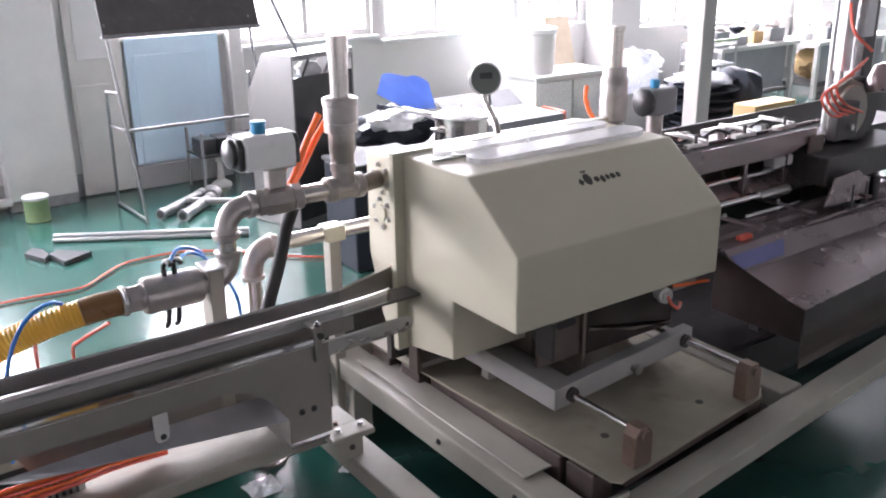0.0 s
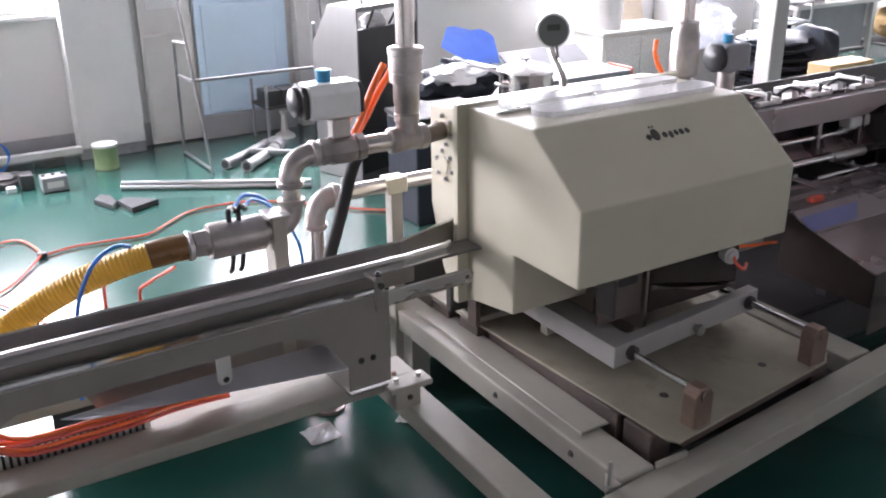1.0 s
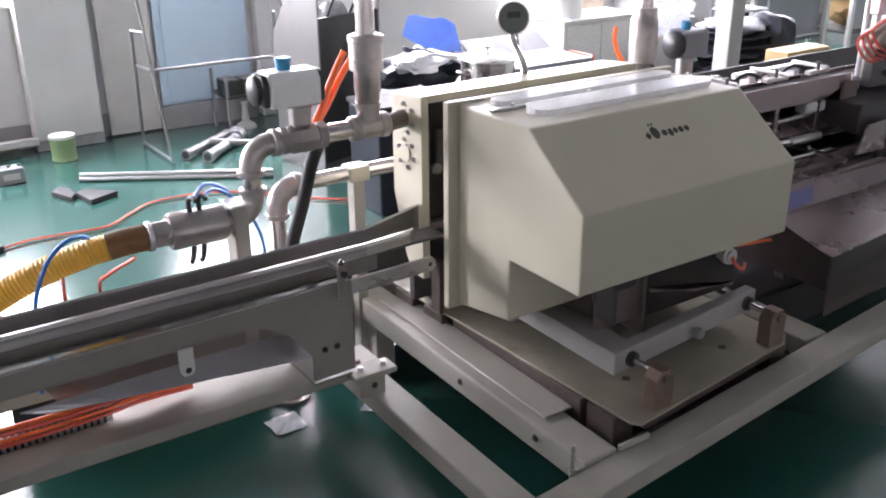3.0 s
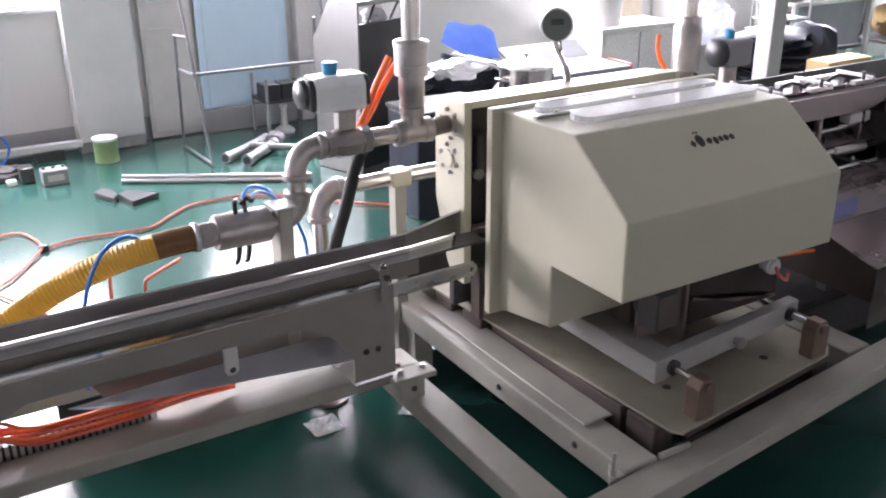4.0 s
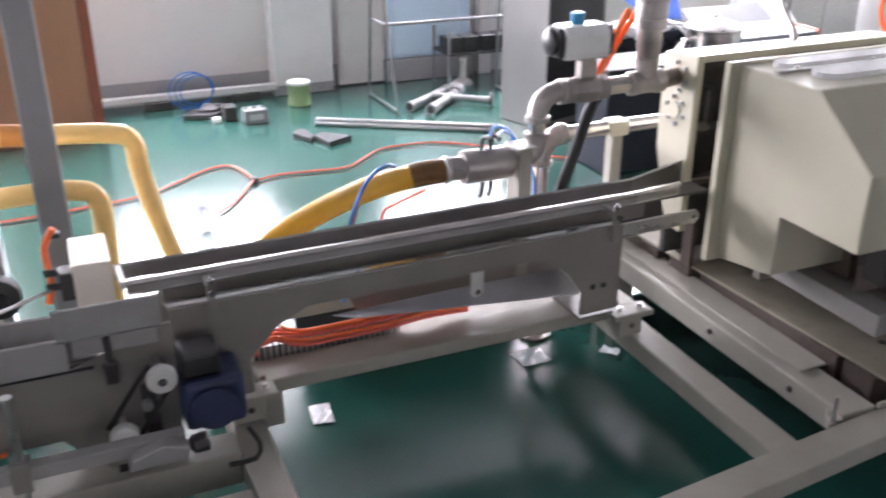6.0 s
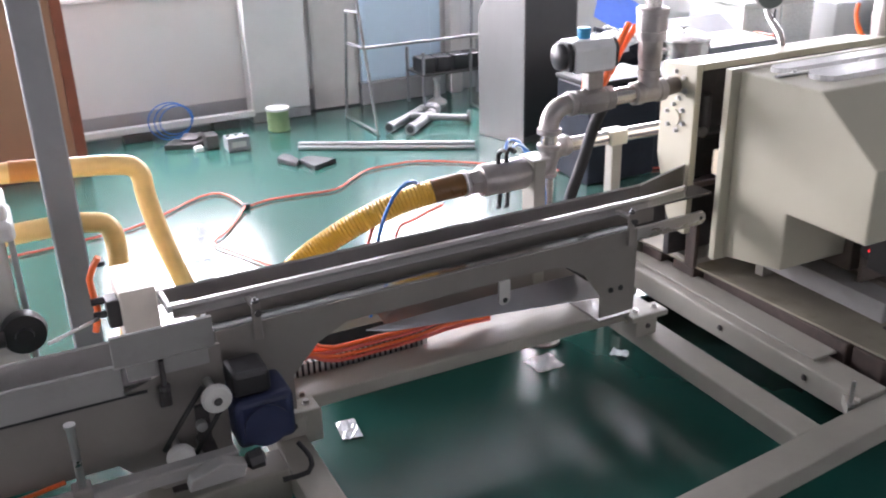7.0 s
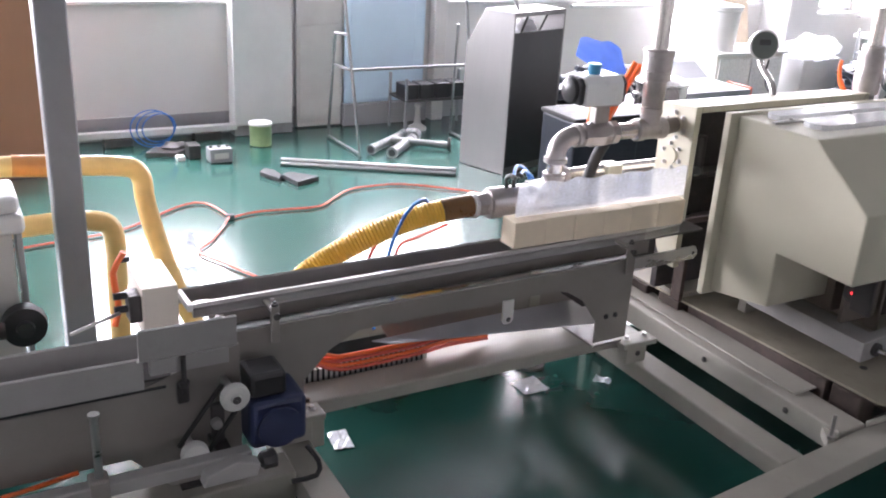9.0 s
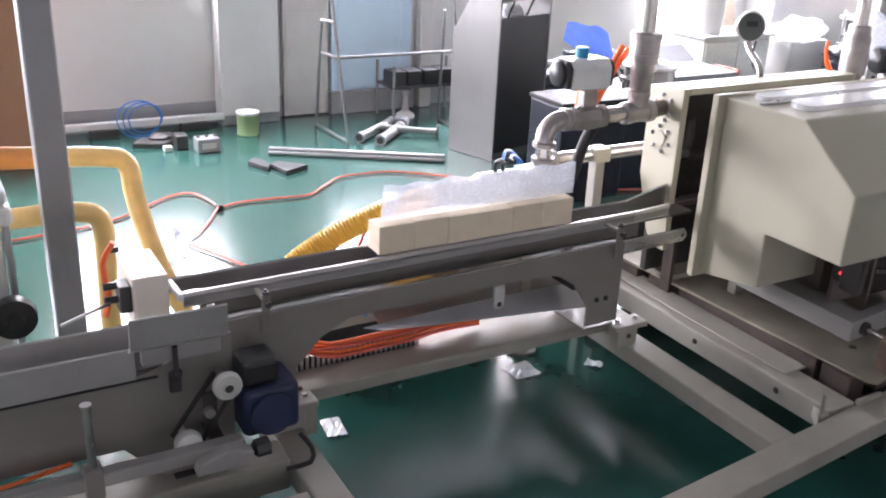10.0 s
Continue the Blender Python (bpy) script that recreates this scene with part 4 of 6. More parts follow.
# ---- infeed trough at the near end of the conveyor ----
def infeed():
    c = thing("infeed_trough", (-0.8, 2.3, 0.24), "grey steel trough conveyor with belt drive and motor on the frame", "conveyor")
    part("front_wall", prism(B(), [(2.212, 0.66), (2.224, 0.66), (2.224, 0.745), (2.216, 0.749), (2.212, 0.745)], "x", -2.4, -0.355, 0.001), "midgrey", c)
    part("back_wall", prism(B(), [(2.345, 0.66), (2.357, 0.66), (2.357, 0.747), (2.350, 0.751), (2.345, 0.747)], "x", -2.4, -0.335, 0.001), "midgrey", c)
    part("trough_floor", box(B(), -2.4, -0.20, 2.226, 2.343, 0.672, 0.680, 0.001), "dark", c)
    part("side_sheet", prism(B(), [(-2.4, 0.655), (-0.36, 0.655), (-0.12, 0.735), (-0.105, 0.735), (-0.105, 0.345), (-0.30, 0.345), (-0.40, 0.455), (-2.4, 0.455)], "y", 2.225, 2.235, 0.001), "side", c)
    part("side_sheet", prism(B(), [(-2.4, 0.655), (-0.12, 0.655), (-0.12, 0.345), (-0.28, 0.345), (-0.40, 0.455), (-2.4, 0.455)], "y", 2.40, 2.41, 0.001), "side", c)
    part("seam", box(B(), -2.4, -0.30, 2.221, 2.2245, 0.648, 0.655), "black", c, "dark seam under the trough lip")
    # guard plate
    g = part("guard", prism(B(), [(2.160, 0.848), (2.168, 0.850), (2.172, 0.775), (2.20, 0.752), (2.20, 0.744), (2.164, 0.766)], "x", -0.372, -0.128, 0.001), "midgrey", c, "bent sheet guard plate")
    part("guard_foot", box(B(), -0.34, -0.14, 2.201, 2.224, 0.70, 0.751, 0.001), "midgrey", c)
    part("guard_screw", cyl(B(), (-0.26, 2.19, 0.64), (-0.26, 2.19, 0.745), 0.007, 10), "dark", g)
    part("guard_nut", cyl(B(), (-0.26, 2.19, 0.66), (-0.26, 2.19, 0.675), 0.014, 6), "dark", g)
    part("hook", box(B(), -0.275, -0.245, 2.205, 2.224, 0.60, 0.66, 0.004), "dark", c)
    # pulleys and motor
    part("pulley", lathe(B(), (-0.15, 2.135, 0.64), (0, -1, 0), [(0, 0.034), (0.006, 0.038), (0.02, 0.038), (0.026, 0.034), (0.026, 0.014), (0.032, 0.013), (0.033, 0.0)], 28), "whiteplastic", c, "white plastic belt pulley")
    part("hub", lathe(B(), (-0.15, 2.104, 0.64), (0, -1, 0), [(0, 0.012), (0.002, 0.011)], 12), "dark", c)
    part("shaft", cyl(B(), (-0.15, 2.135, 0.64), (-0.15, 2.224, 0.64), 0.01, 12), "steel", c)
    part("pulley", lathe(B(), (-0.255, 2.15, 0.487), (0, -1, 0), [(0, 0.034), (0.006, 0.036), (0.02, 0.036), (0.026, 0.032), (0.026, 0.012), (0.03, 0.0)], 28), "whiteplastic", c)
    part("shaft", cyl(B(), (-0.255, 2.15, 0.487), (-0.255, 2.224, 0.487), 0.01, 12), "steel", c)
    part("belt", tube(B(), [(-0.175, 2.148, 0.67), (-0.29, 2.16, 0.505)], 0.007, 8, 0.05, False), "rubber", c)
    part("belt", tube(B(), [(-0.12, 2.148, 0.615), (-0.218, 2.16, 0.465)], 0.007, 8, 0.05, False), "rubber", c)
    m = part("motor", box(B(), -0.105, 0.055, 2.14, 2.285, 0.45, 0.595, 0.02, 3), "motor", c, "dark blue gear motor")
    part("terminal_box", box(B(), -0.10, -0.0, 2.15, 2.26, 0.601, 0.67, 0.012, 2), "black", m)
    part("motor_flange", cyl(B(), (-0.03, 2.12, 0.52), (-0.03, 2.129, 0.52), 0.06, 24), "motor", m)
    part("cable", tube(B(), [(0.05, 2.14, 0.43), (0.07, 2.10, 0.40), (0.05, 2.06, 0.385), (-0.02, 2.06, 0.385)], 0.007, 8), "rubber", c)
    part("arm", box(B(), -0.20, -0.165, 2.17, 2.185, 0.43, 0.60, 0.003), "dark", c)
    part("arm_pin", cyl(B(), (-0.19, 2.15, 0.55), (-0.19, 2.17, 0.55), 0.014, 12), "steel", c)
    # adjuster rod and bar
    part("rod", cyl(B(), (-0.495, 2.10, 0.35), (-0.495, 2.10, 0.68), 0.010, 12), "steel", c, "threaded adjuster rod")
    part("rod_cap", cyl(B(), (-0.495, 2.10, 0.68), (-0.495, 2.10, 0.687), 0.014, 12), "steel", c)
    part("rod_clamp", box(B(), -0.52, -0.475, 2.075, 2.127, 0.43, 0.512, 0.004), "side", c)
    part("bar", box(B(), -2.4, -0.12, 2.085, 2.125, 0.455, 0.492, 0.003), "midgrey", c)
    part("bar_clamp", prism(B(), [(-0.26, 0.445), (-0.12, 0.445), (-0.11, 0.478), (-0.17, 0.5), (-0.25, 0.475)], "y", 2.04, 2.084, 0.004), "midgrey", c)
    part("clamp_knob", lathe(B(), (-0.11, 2.065, 0.468), (1, 0, 0.1), [(0, 0.012), (0.01, 0.024), (0.045, 0.026), (0.05, 0.015)], 8), "black", c)
    for x in (-2.2, -1.3, -0.2):
        part("bar_stay", box(B(), x, x + 0.04, 2.126, 2.224, 0.46, 0.485, 0.002), "dark", c)
    part("foot", box(B(), -0.28, -0.12, 2.20, 2.26, 0.335, 0.3445), "dark", c)
    part("foot", box(B(), -2.3, -2.2, 2.20, 2.26, 0.335, 0.4545), "dark", c)
    for x in (-0.7, -1.1):
        part("bolt", bolt(B(), (x, 2.0845, 0.473), (0, -1, 0), 0.008), "dark", c)
    part("cable", tube(B(), [(-1.2, 2.20, 0.44), (-0.9, 2.20, 0.445), (-0.7, 2.20, 0.448), (-0.53, 2.215, 0.46)], 0.006, 8), "orangetube", c)


infeed()

wb = thing("control_box", (-0.28, 2.44, 0.73), "small white plastic sensor box with black connectors behind the guard", "control box")
part("case", prism(B(), [(2.40, 0.70), (2.60, 0.70), (2.60, 0.852), (2.40, 0.852)], "x", -0.312, -0.217, 0.004), "boxpaint", wb)
part("bracket", box(B(), -0.345, -0.3125, 2.41, 2.47, 0.752, 0.83, 0.003), "dark", wb)
part("stand", box(B(), -0.305, -0.23, 2.412, 2.45, 0.36, 0.699, 0.003), "lightgrey", wb)
for z in (0.79, 0.83):
    part("connector", cyl(B(), (-0.38, 2.43, z), (-0.3455, 2.43, z), 0.01, 12), "black", wb)
part("rod", cyl(B(), (-0.50, 2.37, 0.77), (-0.37, 2.41, 0.79), 0.005, 8), "steel", wb)
part("cable", tube(B(), [(-0.34, 2.46, 0.94), (-0.37, 2.47, 0.88), (-0.365, 2.45, 0.80), (-0.38, 2.44, 0.74)], 0.009, 8), "orangetube", wb)
part("clip", box(B(), -0.35, -0.325, 2.46, 2.485, 0.91, 0.925, 0.002), "black", wb)


# ---- cable chain behind the rear rail ----
def cable_chain():
    c = thing("cable_chain", (0.45, 2.57, 0.357), "black cable drag chain with orange air tubes in a trough", "cable chain")
    part("tray", box(B(), 0.12, 1.30, 2.505, 2.66, 0.375, 0.389, 0.001), "frame", c)
    part("liner", box(B(), 0.14, 0.62, 2.5515, 2.595, 0.3895, 0.446, 0.001), "whiteplastic", c, "white inner liner of the chain")
    n = 25
    for i in range(n):
        x = 0.15 + i * 0.0185
        bm = B()
        box(bm, x, x + 0.008, 2.548, 2.60, 0.39, 0.450, 0.002)
        part("link", bm, "black", c)
    for k, (y, z) in enumerate(((2.556, 0.457), (2.572, 0.459), (2.588, 0.457), (2.543, 0.448), (2.541, 0.434), (2.565, 0.470))):
        part("tube", tube(B(), [(0.86, y + 0.02, z - 0.02 + 0.004 * k), (0.70, y + 0.01, z + 0.006), (0.55, y, z), (0.3, y - 0.005, z + 0.004), (0.21, y, z + 0.012 + 0.007 * k), (0.14, y - 0.005, z + 0.004 * k), (0.16, y + 0.01, z - 0.01)], 0.0065, 8), ("redtube", "orangetube")[k % 2], c)
    c.location += Vector((0, -0.04, -0.005))


cable_chain()

red_pair = thing("red_air_tube", (0.7, 2.95, 0), "pair of red air tubes hanging from the pinch valve", "air tube")
part("tube", tube(B(), [(0.86, 3.3, 0.02), (0.80, 3.2, 0.33), (0.74, 3.0, 0.60), (0.74, 2.85, 0.70), (0.80, 2.74, 0.78)], 0.006, 8), "redtube", red_pair)
part("tube", tube(B(), [(0.72, 3.3, 0.02), (0.66, 3.2, 0.33), (0.63, 3.0, 0.60), (0.61, 2.85, 0.74)], 0.006, 8), "redtube", red_pair)


# a thin bright sheet that imitates a patch of light on the floor
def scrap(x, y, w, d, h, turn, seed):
    g = thing("floor_light_patch", (x, y, 0), "flat bright sheet painted as a patch of light on the green floor", "film scrap", "film scraps on the floor")
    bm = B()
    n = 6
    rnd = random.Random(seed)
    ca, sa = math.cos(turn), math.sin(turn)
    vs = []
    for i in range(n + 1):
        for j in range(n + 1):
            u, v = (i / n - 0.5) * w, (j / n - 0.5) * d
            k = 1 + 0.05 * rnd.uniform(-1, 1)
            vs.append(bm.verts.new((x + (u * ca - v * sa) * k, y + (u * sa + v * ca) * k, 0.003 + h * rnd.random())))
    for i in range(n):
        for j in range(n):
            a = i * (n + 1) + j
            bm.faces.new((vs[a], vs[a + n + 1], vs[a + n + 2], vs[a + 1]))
    part("scrap_sheet", bm, "lightpatch", g)


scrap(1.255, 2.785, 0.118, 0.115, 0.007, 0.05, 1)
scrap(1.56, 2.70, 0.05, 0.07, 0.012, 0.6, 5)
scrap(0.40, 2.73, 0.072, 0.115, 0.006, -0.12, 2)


# ---- tissue log on the conveyor ----
LOG_LEN = 0.715


def tissue_log():
    g = thing("tissue_log", (0, 2.46, 0.807), "stack of cream tissue packs with loose printed film above", "tissue log")
    n = 6
    w = LOG_LEN / n
    for i in range(n):
        d = 0.0015 * math.sin(i * 2.1)
        part("tissue_pack", box(B(), i * w + 0.0002, (i + 1) * w - 0.0002, 2.388 + d, 2.468 + d, 0.807, 0.897 + 0.0015 * math.sin(i * 1.7), 0.003, 2), "tissue", g)
    # standing film, gently waved
    def film_at(x, f):
        ragged = 0.006 * noise.noise(Vector((x * 14, 0, 0))) + 0.003 * math.sin(x * 55)
        y = 2.428 + 0.012 * f + 0.004 * math.sin(x * 40 + f * 3) * f + 0.005 * noise.noise(Vector((x * 8, f * 2, 3)))
        return Vector((x + 0.012 * f, y, 0.899 + f * (0.105 + ragged)))
    bm = B()
    cols, rows_ = 60, 6
    grid = [[bm.verts.new(film_at(0.025 + LOG_LEN * i / cols, j / rows_)) for j in range(rows_ + 1)] for i in range(cols + 1)]
    for i in range(cols):
        for j in range(rows_):
            bm.faces.new((grid[i][j], grid[i + 1][j], grid[i + 1][j + 1], grid[i][j + 1])).smooth = True
    fm = part("film", bm, "film", g, "crinkled clear film with grey print")
    bm = B()
    rnd = random.Random(4)
    for i in range(34):
        x = 0.05 + i * 0.0195
        for f in (0.45, 0.8):
            if rnd.random() < 0.25:
                continue
            w2, h2 = rnd.uniform(0.0012, 0.0035), rnd.uniform(0.10, 0.22)
            f0 = f + rnd.uniform(-0.06, 0.04)
            q = [film_at(x - w2, f0), film_at(x + w2, f0), film_at(x + w2, f0 + h2), film_at(x - w2, f0 + h2)]
            bm.faces.new([bm.verts.new(p - Vector((0, 0.0012, 0))) for p in q])
    tagged(part("print", bm, "print", fm), kind="stuff")
    return g


log = tissue_log()


# ---- left background: post, amber hoses, low machine, boards ----
solid("column_6", box(B(), -0.405, -0.30, 3.45, 3.56, 0.002, CEIL - 0.002, 0.006), "greypost", "grey painted square steel post on the floor", "post")
ob = thing("orange_board", (-0.5, 6.4, 0), "orange wooden board with brown edge strip leaning near the wall", "board")
part("panel", box(B(), -0.85, -0.07, 6.37, 6.40, 0.012, 2.0, 0.004), "orangewood", ob)
# added unseen sheet: keeps orange bounce light off the wall
part("backing", box(B(), -0.85, -0.07, 6.4015, 6.408, 0.012, 2.0), "dark", ob, "dark sheet added to stop orange bounce on the wall")
part("edge_strip", box(B(), -0.068, 0.0, 6.365, 6.405, 0.012, 2.0, 0.004), "darkwood", ob, "dark brown edge strip")
part("foot", box(B(), -0.86, 0.01, 6.34, 6.43, 0.001, 0.011), "darkwood", ob)
al = thing("sliding_frame", (-0.75, 4.2, 0), "aluminium door profile standing behind the grey post", "door frame")
part("profile", box(B(), -0.66, -0.62, 4.2, 4.25, 0.002, 2.6, 0.004), "alu", al)
part("profile", box(B(), -0.72, -0.69, 4.2, 4.25, 0.002, 2.6, 0.004), "greypost", al)

hose("extraction_hose", "amber translucent ribbed hose bending down from the duct", [(-1.6, 3.9, 0.82), (-1.0, 3.9, 0.81), (-0.6, 3.9, 0.79), (-0.25, 3.9, 0.765), (-0.10, 3.9, 0.748), (-0.04, 3.9, 0.73), (-0.012, 3.9, 0.685), (-0.006, 3.89, 0.60), (0.02, 3.86, 0.45), (0.08, 3.8, 0.22), (0.15, 3.75, 0.04)], 0.042, None, "palehose")
hose("extraction_hose", "amber translucent ribbed hose running behind the control box", [(-1.6, 3.6, 0.60), (-1.0, 3.6, 0.615), (-0.6, 3.6, 0.635), (-0.36, 3.6, 0.64), (-0.26, 3.6, 0.632), (-0.205, 3.6, 0.61), (-0.185, 3.6, 0.55), (-0.185, 3.6, 0.44), (-0.19, 3.6, 0.28), (-0.19, 3.6, 0.04)], 0.04, None, "palehose")
cf = thing("hose_collar", (-0.32, 3.9, 0.79), "dark orange rubber sleeve joining the amber hose", "hose collar")
part("sleeve", tube(B(), [(-0.50, 3.9, 0.786), (-0.40, 3.9, 0.777), (-0.31, 3.9, 0.769)], 0.0445, 18, 0.02), "amber", cf)


def low_machine():
    m = thing("feed_unit", (-0.9, 3.5, 0), "grey machine with white covers and a dark handwheel on the floor", "machine")
    part("body", box(B(), -1.5, -0.56, 3.25, 3.44, 0.25, 0.75, 0.01, 2), "lightgrey", m)
    part("base", box(B(), -1.5, -0.58, 3.22, 3.46, 0.002, 0.249, 0.006), "greypost", m)
    part("cover", box(B(), -1.5, -0.52, 3.2, 3.44, 0.751, 0.82, 0.02, 3), "white", m, "rounded white cover")
    part("cover", box(B(), -1.5, -0.53, 3.21, 3.44, 0.821, 0.88, 0.02, 3), "white", m)
    w = part("handwheel", lathe(B(), (-0.56, 3.24, 0.44), (0, -1, 0), [(0, 0.02), (0.03, 0.02), (0.03, 0.07), (0.05, 0.075), (0.085, 0.07), (0.09, 0.03), (0.11, 0.028), (0.11, 0.0)], 24), "black", m, "black handwheel")
    part("axle", cyl(B(), (-0.62, 3.16, 0.44), (-0.9, 3.16, 0.44), 0.03, 14), "dark", m)
    part("hub", cyl(B(), (-0.80, 3.16, 0.44), (-0.72, 3.16, 0.44), 0.07, 20, 0.01), "black", m)
    part("side_rail", box(B(), -0.55, -0.53, 3.25, 3.4, 0.10, 0.74, 0.003), "alu", m)
    part("cable", tube(B(), [(-0.8, 3.1, 0.2), (-0.6, 3.12, 0.16), (-0.45, 3.2, 0.12), (-0.4, 3.3, 0.02)], 0.008, 8), "rubber", m)


low_machine()

pb = thing("plastic_bag", (0.31, 4.53, 0), "small crumpled translucent plastic bag standing on the floor", "plastic bag")
bm = B()
crumple(bm, (0.31, 4.53, 0.075), (0.05, 0.04, 0.095), 0.5, 9)
part("bag_body", bm, "film", pb)
part("bag_neck", crumple(B(), (0.315, 4.53, 0.15), (0.022, 0.02, 0.045), 0.5, 4, 2), "film", pb)


# ---- floor clutter by the wall ----
def red_hose(pts, label):
    h = thing("red_air_hose", pts[0], label, "air hose")
    part("hose_tube", tube(B(), pts, 0.007, 8, 0.04), "redtube", h)


z = 0.012
red_hose([(-1.6, 5.4, z), (-0.8, 5.05, z), (-0.13, 5.09, z), (0.11, 5.156, z), (0.3, 5.29, z), (0.42, 5.39, z), (0.54, 5.46, z), (0.632, 5.445, z), (0.685, 5.29, z), (0.70, 5.13, z)], "red air hose looped on the green floor")
red_hose([(0.70, 5.13, z), (0.86, 5.18, z), (1.03, 5.17, z), (1.262, 5.153, z), (1.42, 5.28, z), (1.571, 5.40, z), (1.75, 5.42, z), (1.97, 5.38, z), (2.28, 5.13, z), (2.45, 4.9, z), (2.82, 4.64, z), (3.4, 4.4, z)], "long red air hose snaking over the green floor")
red_hose([(0.70, 5.13, z + 0.012), (0.60, 4.96, z), (0.50, 4.80, z), (0.40, 4.67, z), (0.48, 4.47, z), (0.56, 4.28, z), (0.7, 4.0, z), (0.9, 3.6, z)], "red air hose branch running towards the conveyor")
kn = thing("hose_tee", (0.70, 5.13, 0), "black hose tee joining the red air hoses", "fitting")
part("tee_body", box(B(), 0.675, 0.725, 5.11, 5.15, 0.0, 0.034, 0.008, 2), "black", kn)

bl = thing("black_profile", (1.3, 5.85, 0), "angled black plastic profile piece lying on the floor", "plastic part")
part("long_piece", prism(B(), [(1.25, 5.80), (1.29, 5.60), (1.475, 5.69), (1.32, 5.84)], "z", 0.001, 0.032, 0.004), "drain", bl)
part("short_piece", prism(B(), [(1.13, 5.90), (1.205, 5.72), (1.248, 5.79), (1.24, 5.92), (1.19, 5.98)], "z", 0.001, 0.032, 0.004), "drain", bl)

br = thing("aluminium_bar", (1.9, 5.85, 0), "long grooved aluminium bar lying on the floor", "metal bar")
d = Vector((2.42 - 1.36, 5.50 - 6.12, 0))
s = d.normalized().cross(Vector((0, 0, 1)))
bm = B()
for off, zz in ((0.0, 0.016), (0.032, 0.016), (0.016, 0.04)):
    rings(bm, [Vector((1.36, 6.12, zz)) + s * off, Vector((2.42, 5.50, zz)) + s * off], [0.016, 0.016], 12)
part("profile", bm, "alu", br)

tn = thing("paint_tin", (1.32, 6.6, 0), "pale green paint tin with white lid on the floor", "tin")
part("can", lathe(B(), (1.385, 6.66, 0.001), (0, 0, 1), [(0, 0.080), (0.006, 0.084), (0.012, 0.081), (0.150, 0.081), (0.155, 0.084)], 28), "tin", tn)
part("lid", lathe(B(), (1.385, 6.66, 0.157), (0, 0, 1), [(0, 0.086), (0.018, 0.087), (0.021, 0.075), (0.019, 0.0)], 28), "white", tn)

dv = thing("valve_block", (0.97, 6.42, 0), "small grey valve block with pale label on the floor", "device")
part("case", box(B(), 0.90, 1.06, 6.28, 6.40, 0.001, 0.10, 0.008, 2), "greypost", dv)
part("label_plate", box(B(), 0.93, 1.03, 6.275, 6.279, 0.03, 0.07), "lightgrey", dv)
part("side_unit", box(B(), 0.79, 0.875, 6.42, 6.54, 0.001, 0.10, 0.008, 2), "dark", dv)
for x in (0.92, 0.98, 1.04):
    part("port", cyl(B(), (x, 6.34, 0.101), (x, 6.34, 0.113), 0.012, 12), "dark", dv)
sc = thing("scrap_part", (0.7, 6.6, 0), "flat dark metal scrap part on the floor", "scrap")
part("plate", prism(B(), [(0.52, 6.58), (0.72, 6.50), (0.86, 6.62), (0.62, 6.72)], "z", 0.001, 0.035, 0.004), "dark", sc)
part("block", box(B(), 0.70, 0.76, 6.40, 6.46, 0.001, 0.035, 0.004), "white", sc)
part("lump", crumple(B(), (0.74, 6.66, 0.037), (0.09, 0.07, 0.036), 0.3, 2), "dark", sc)
co = thing("blue_hose_coil", (0.62, 6.75, 0), "coil of thin blue air tube leaning by the wall", "air tube")
for k in range(3):
    pts = []
    for a in range(13):
        an = a * math.pi / 6
        pts.append((0.63 + 0.02 * k + (0.155 - 0.015 * k) * math.cos(an), 6.82 + 0.03 * math.sin(an + k) - 0.02 * k, 0.14 + 0.006 * k + (0.13 - 0.012 * k) * math.sin(an)))
    part("loop", tube(B(), pts, 0.0045, 8, 0.04), "bluetube", co)
lb = thing("wall_batten", (0.6, 7.0, 0), "pale wooden batten lying along the wall on dark sleepers", "batten")
part("batten", box(B(), -0.4, 1.28, 6.90, 6.96, 0.062, 0.11, 0.004), "white", lb)
for x in (-0.3, 0.3, 0.95):
    part("sleeper", box(B(), x, x + 0.2, 6.88, 6.98, 0.001, 0.06, 0.004), "dark", lb)


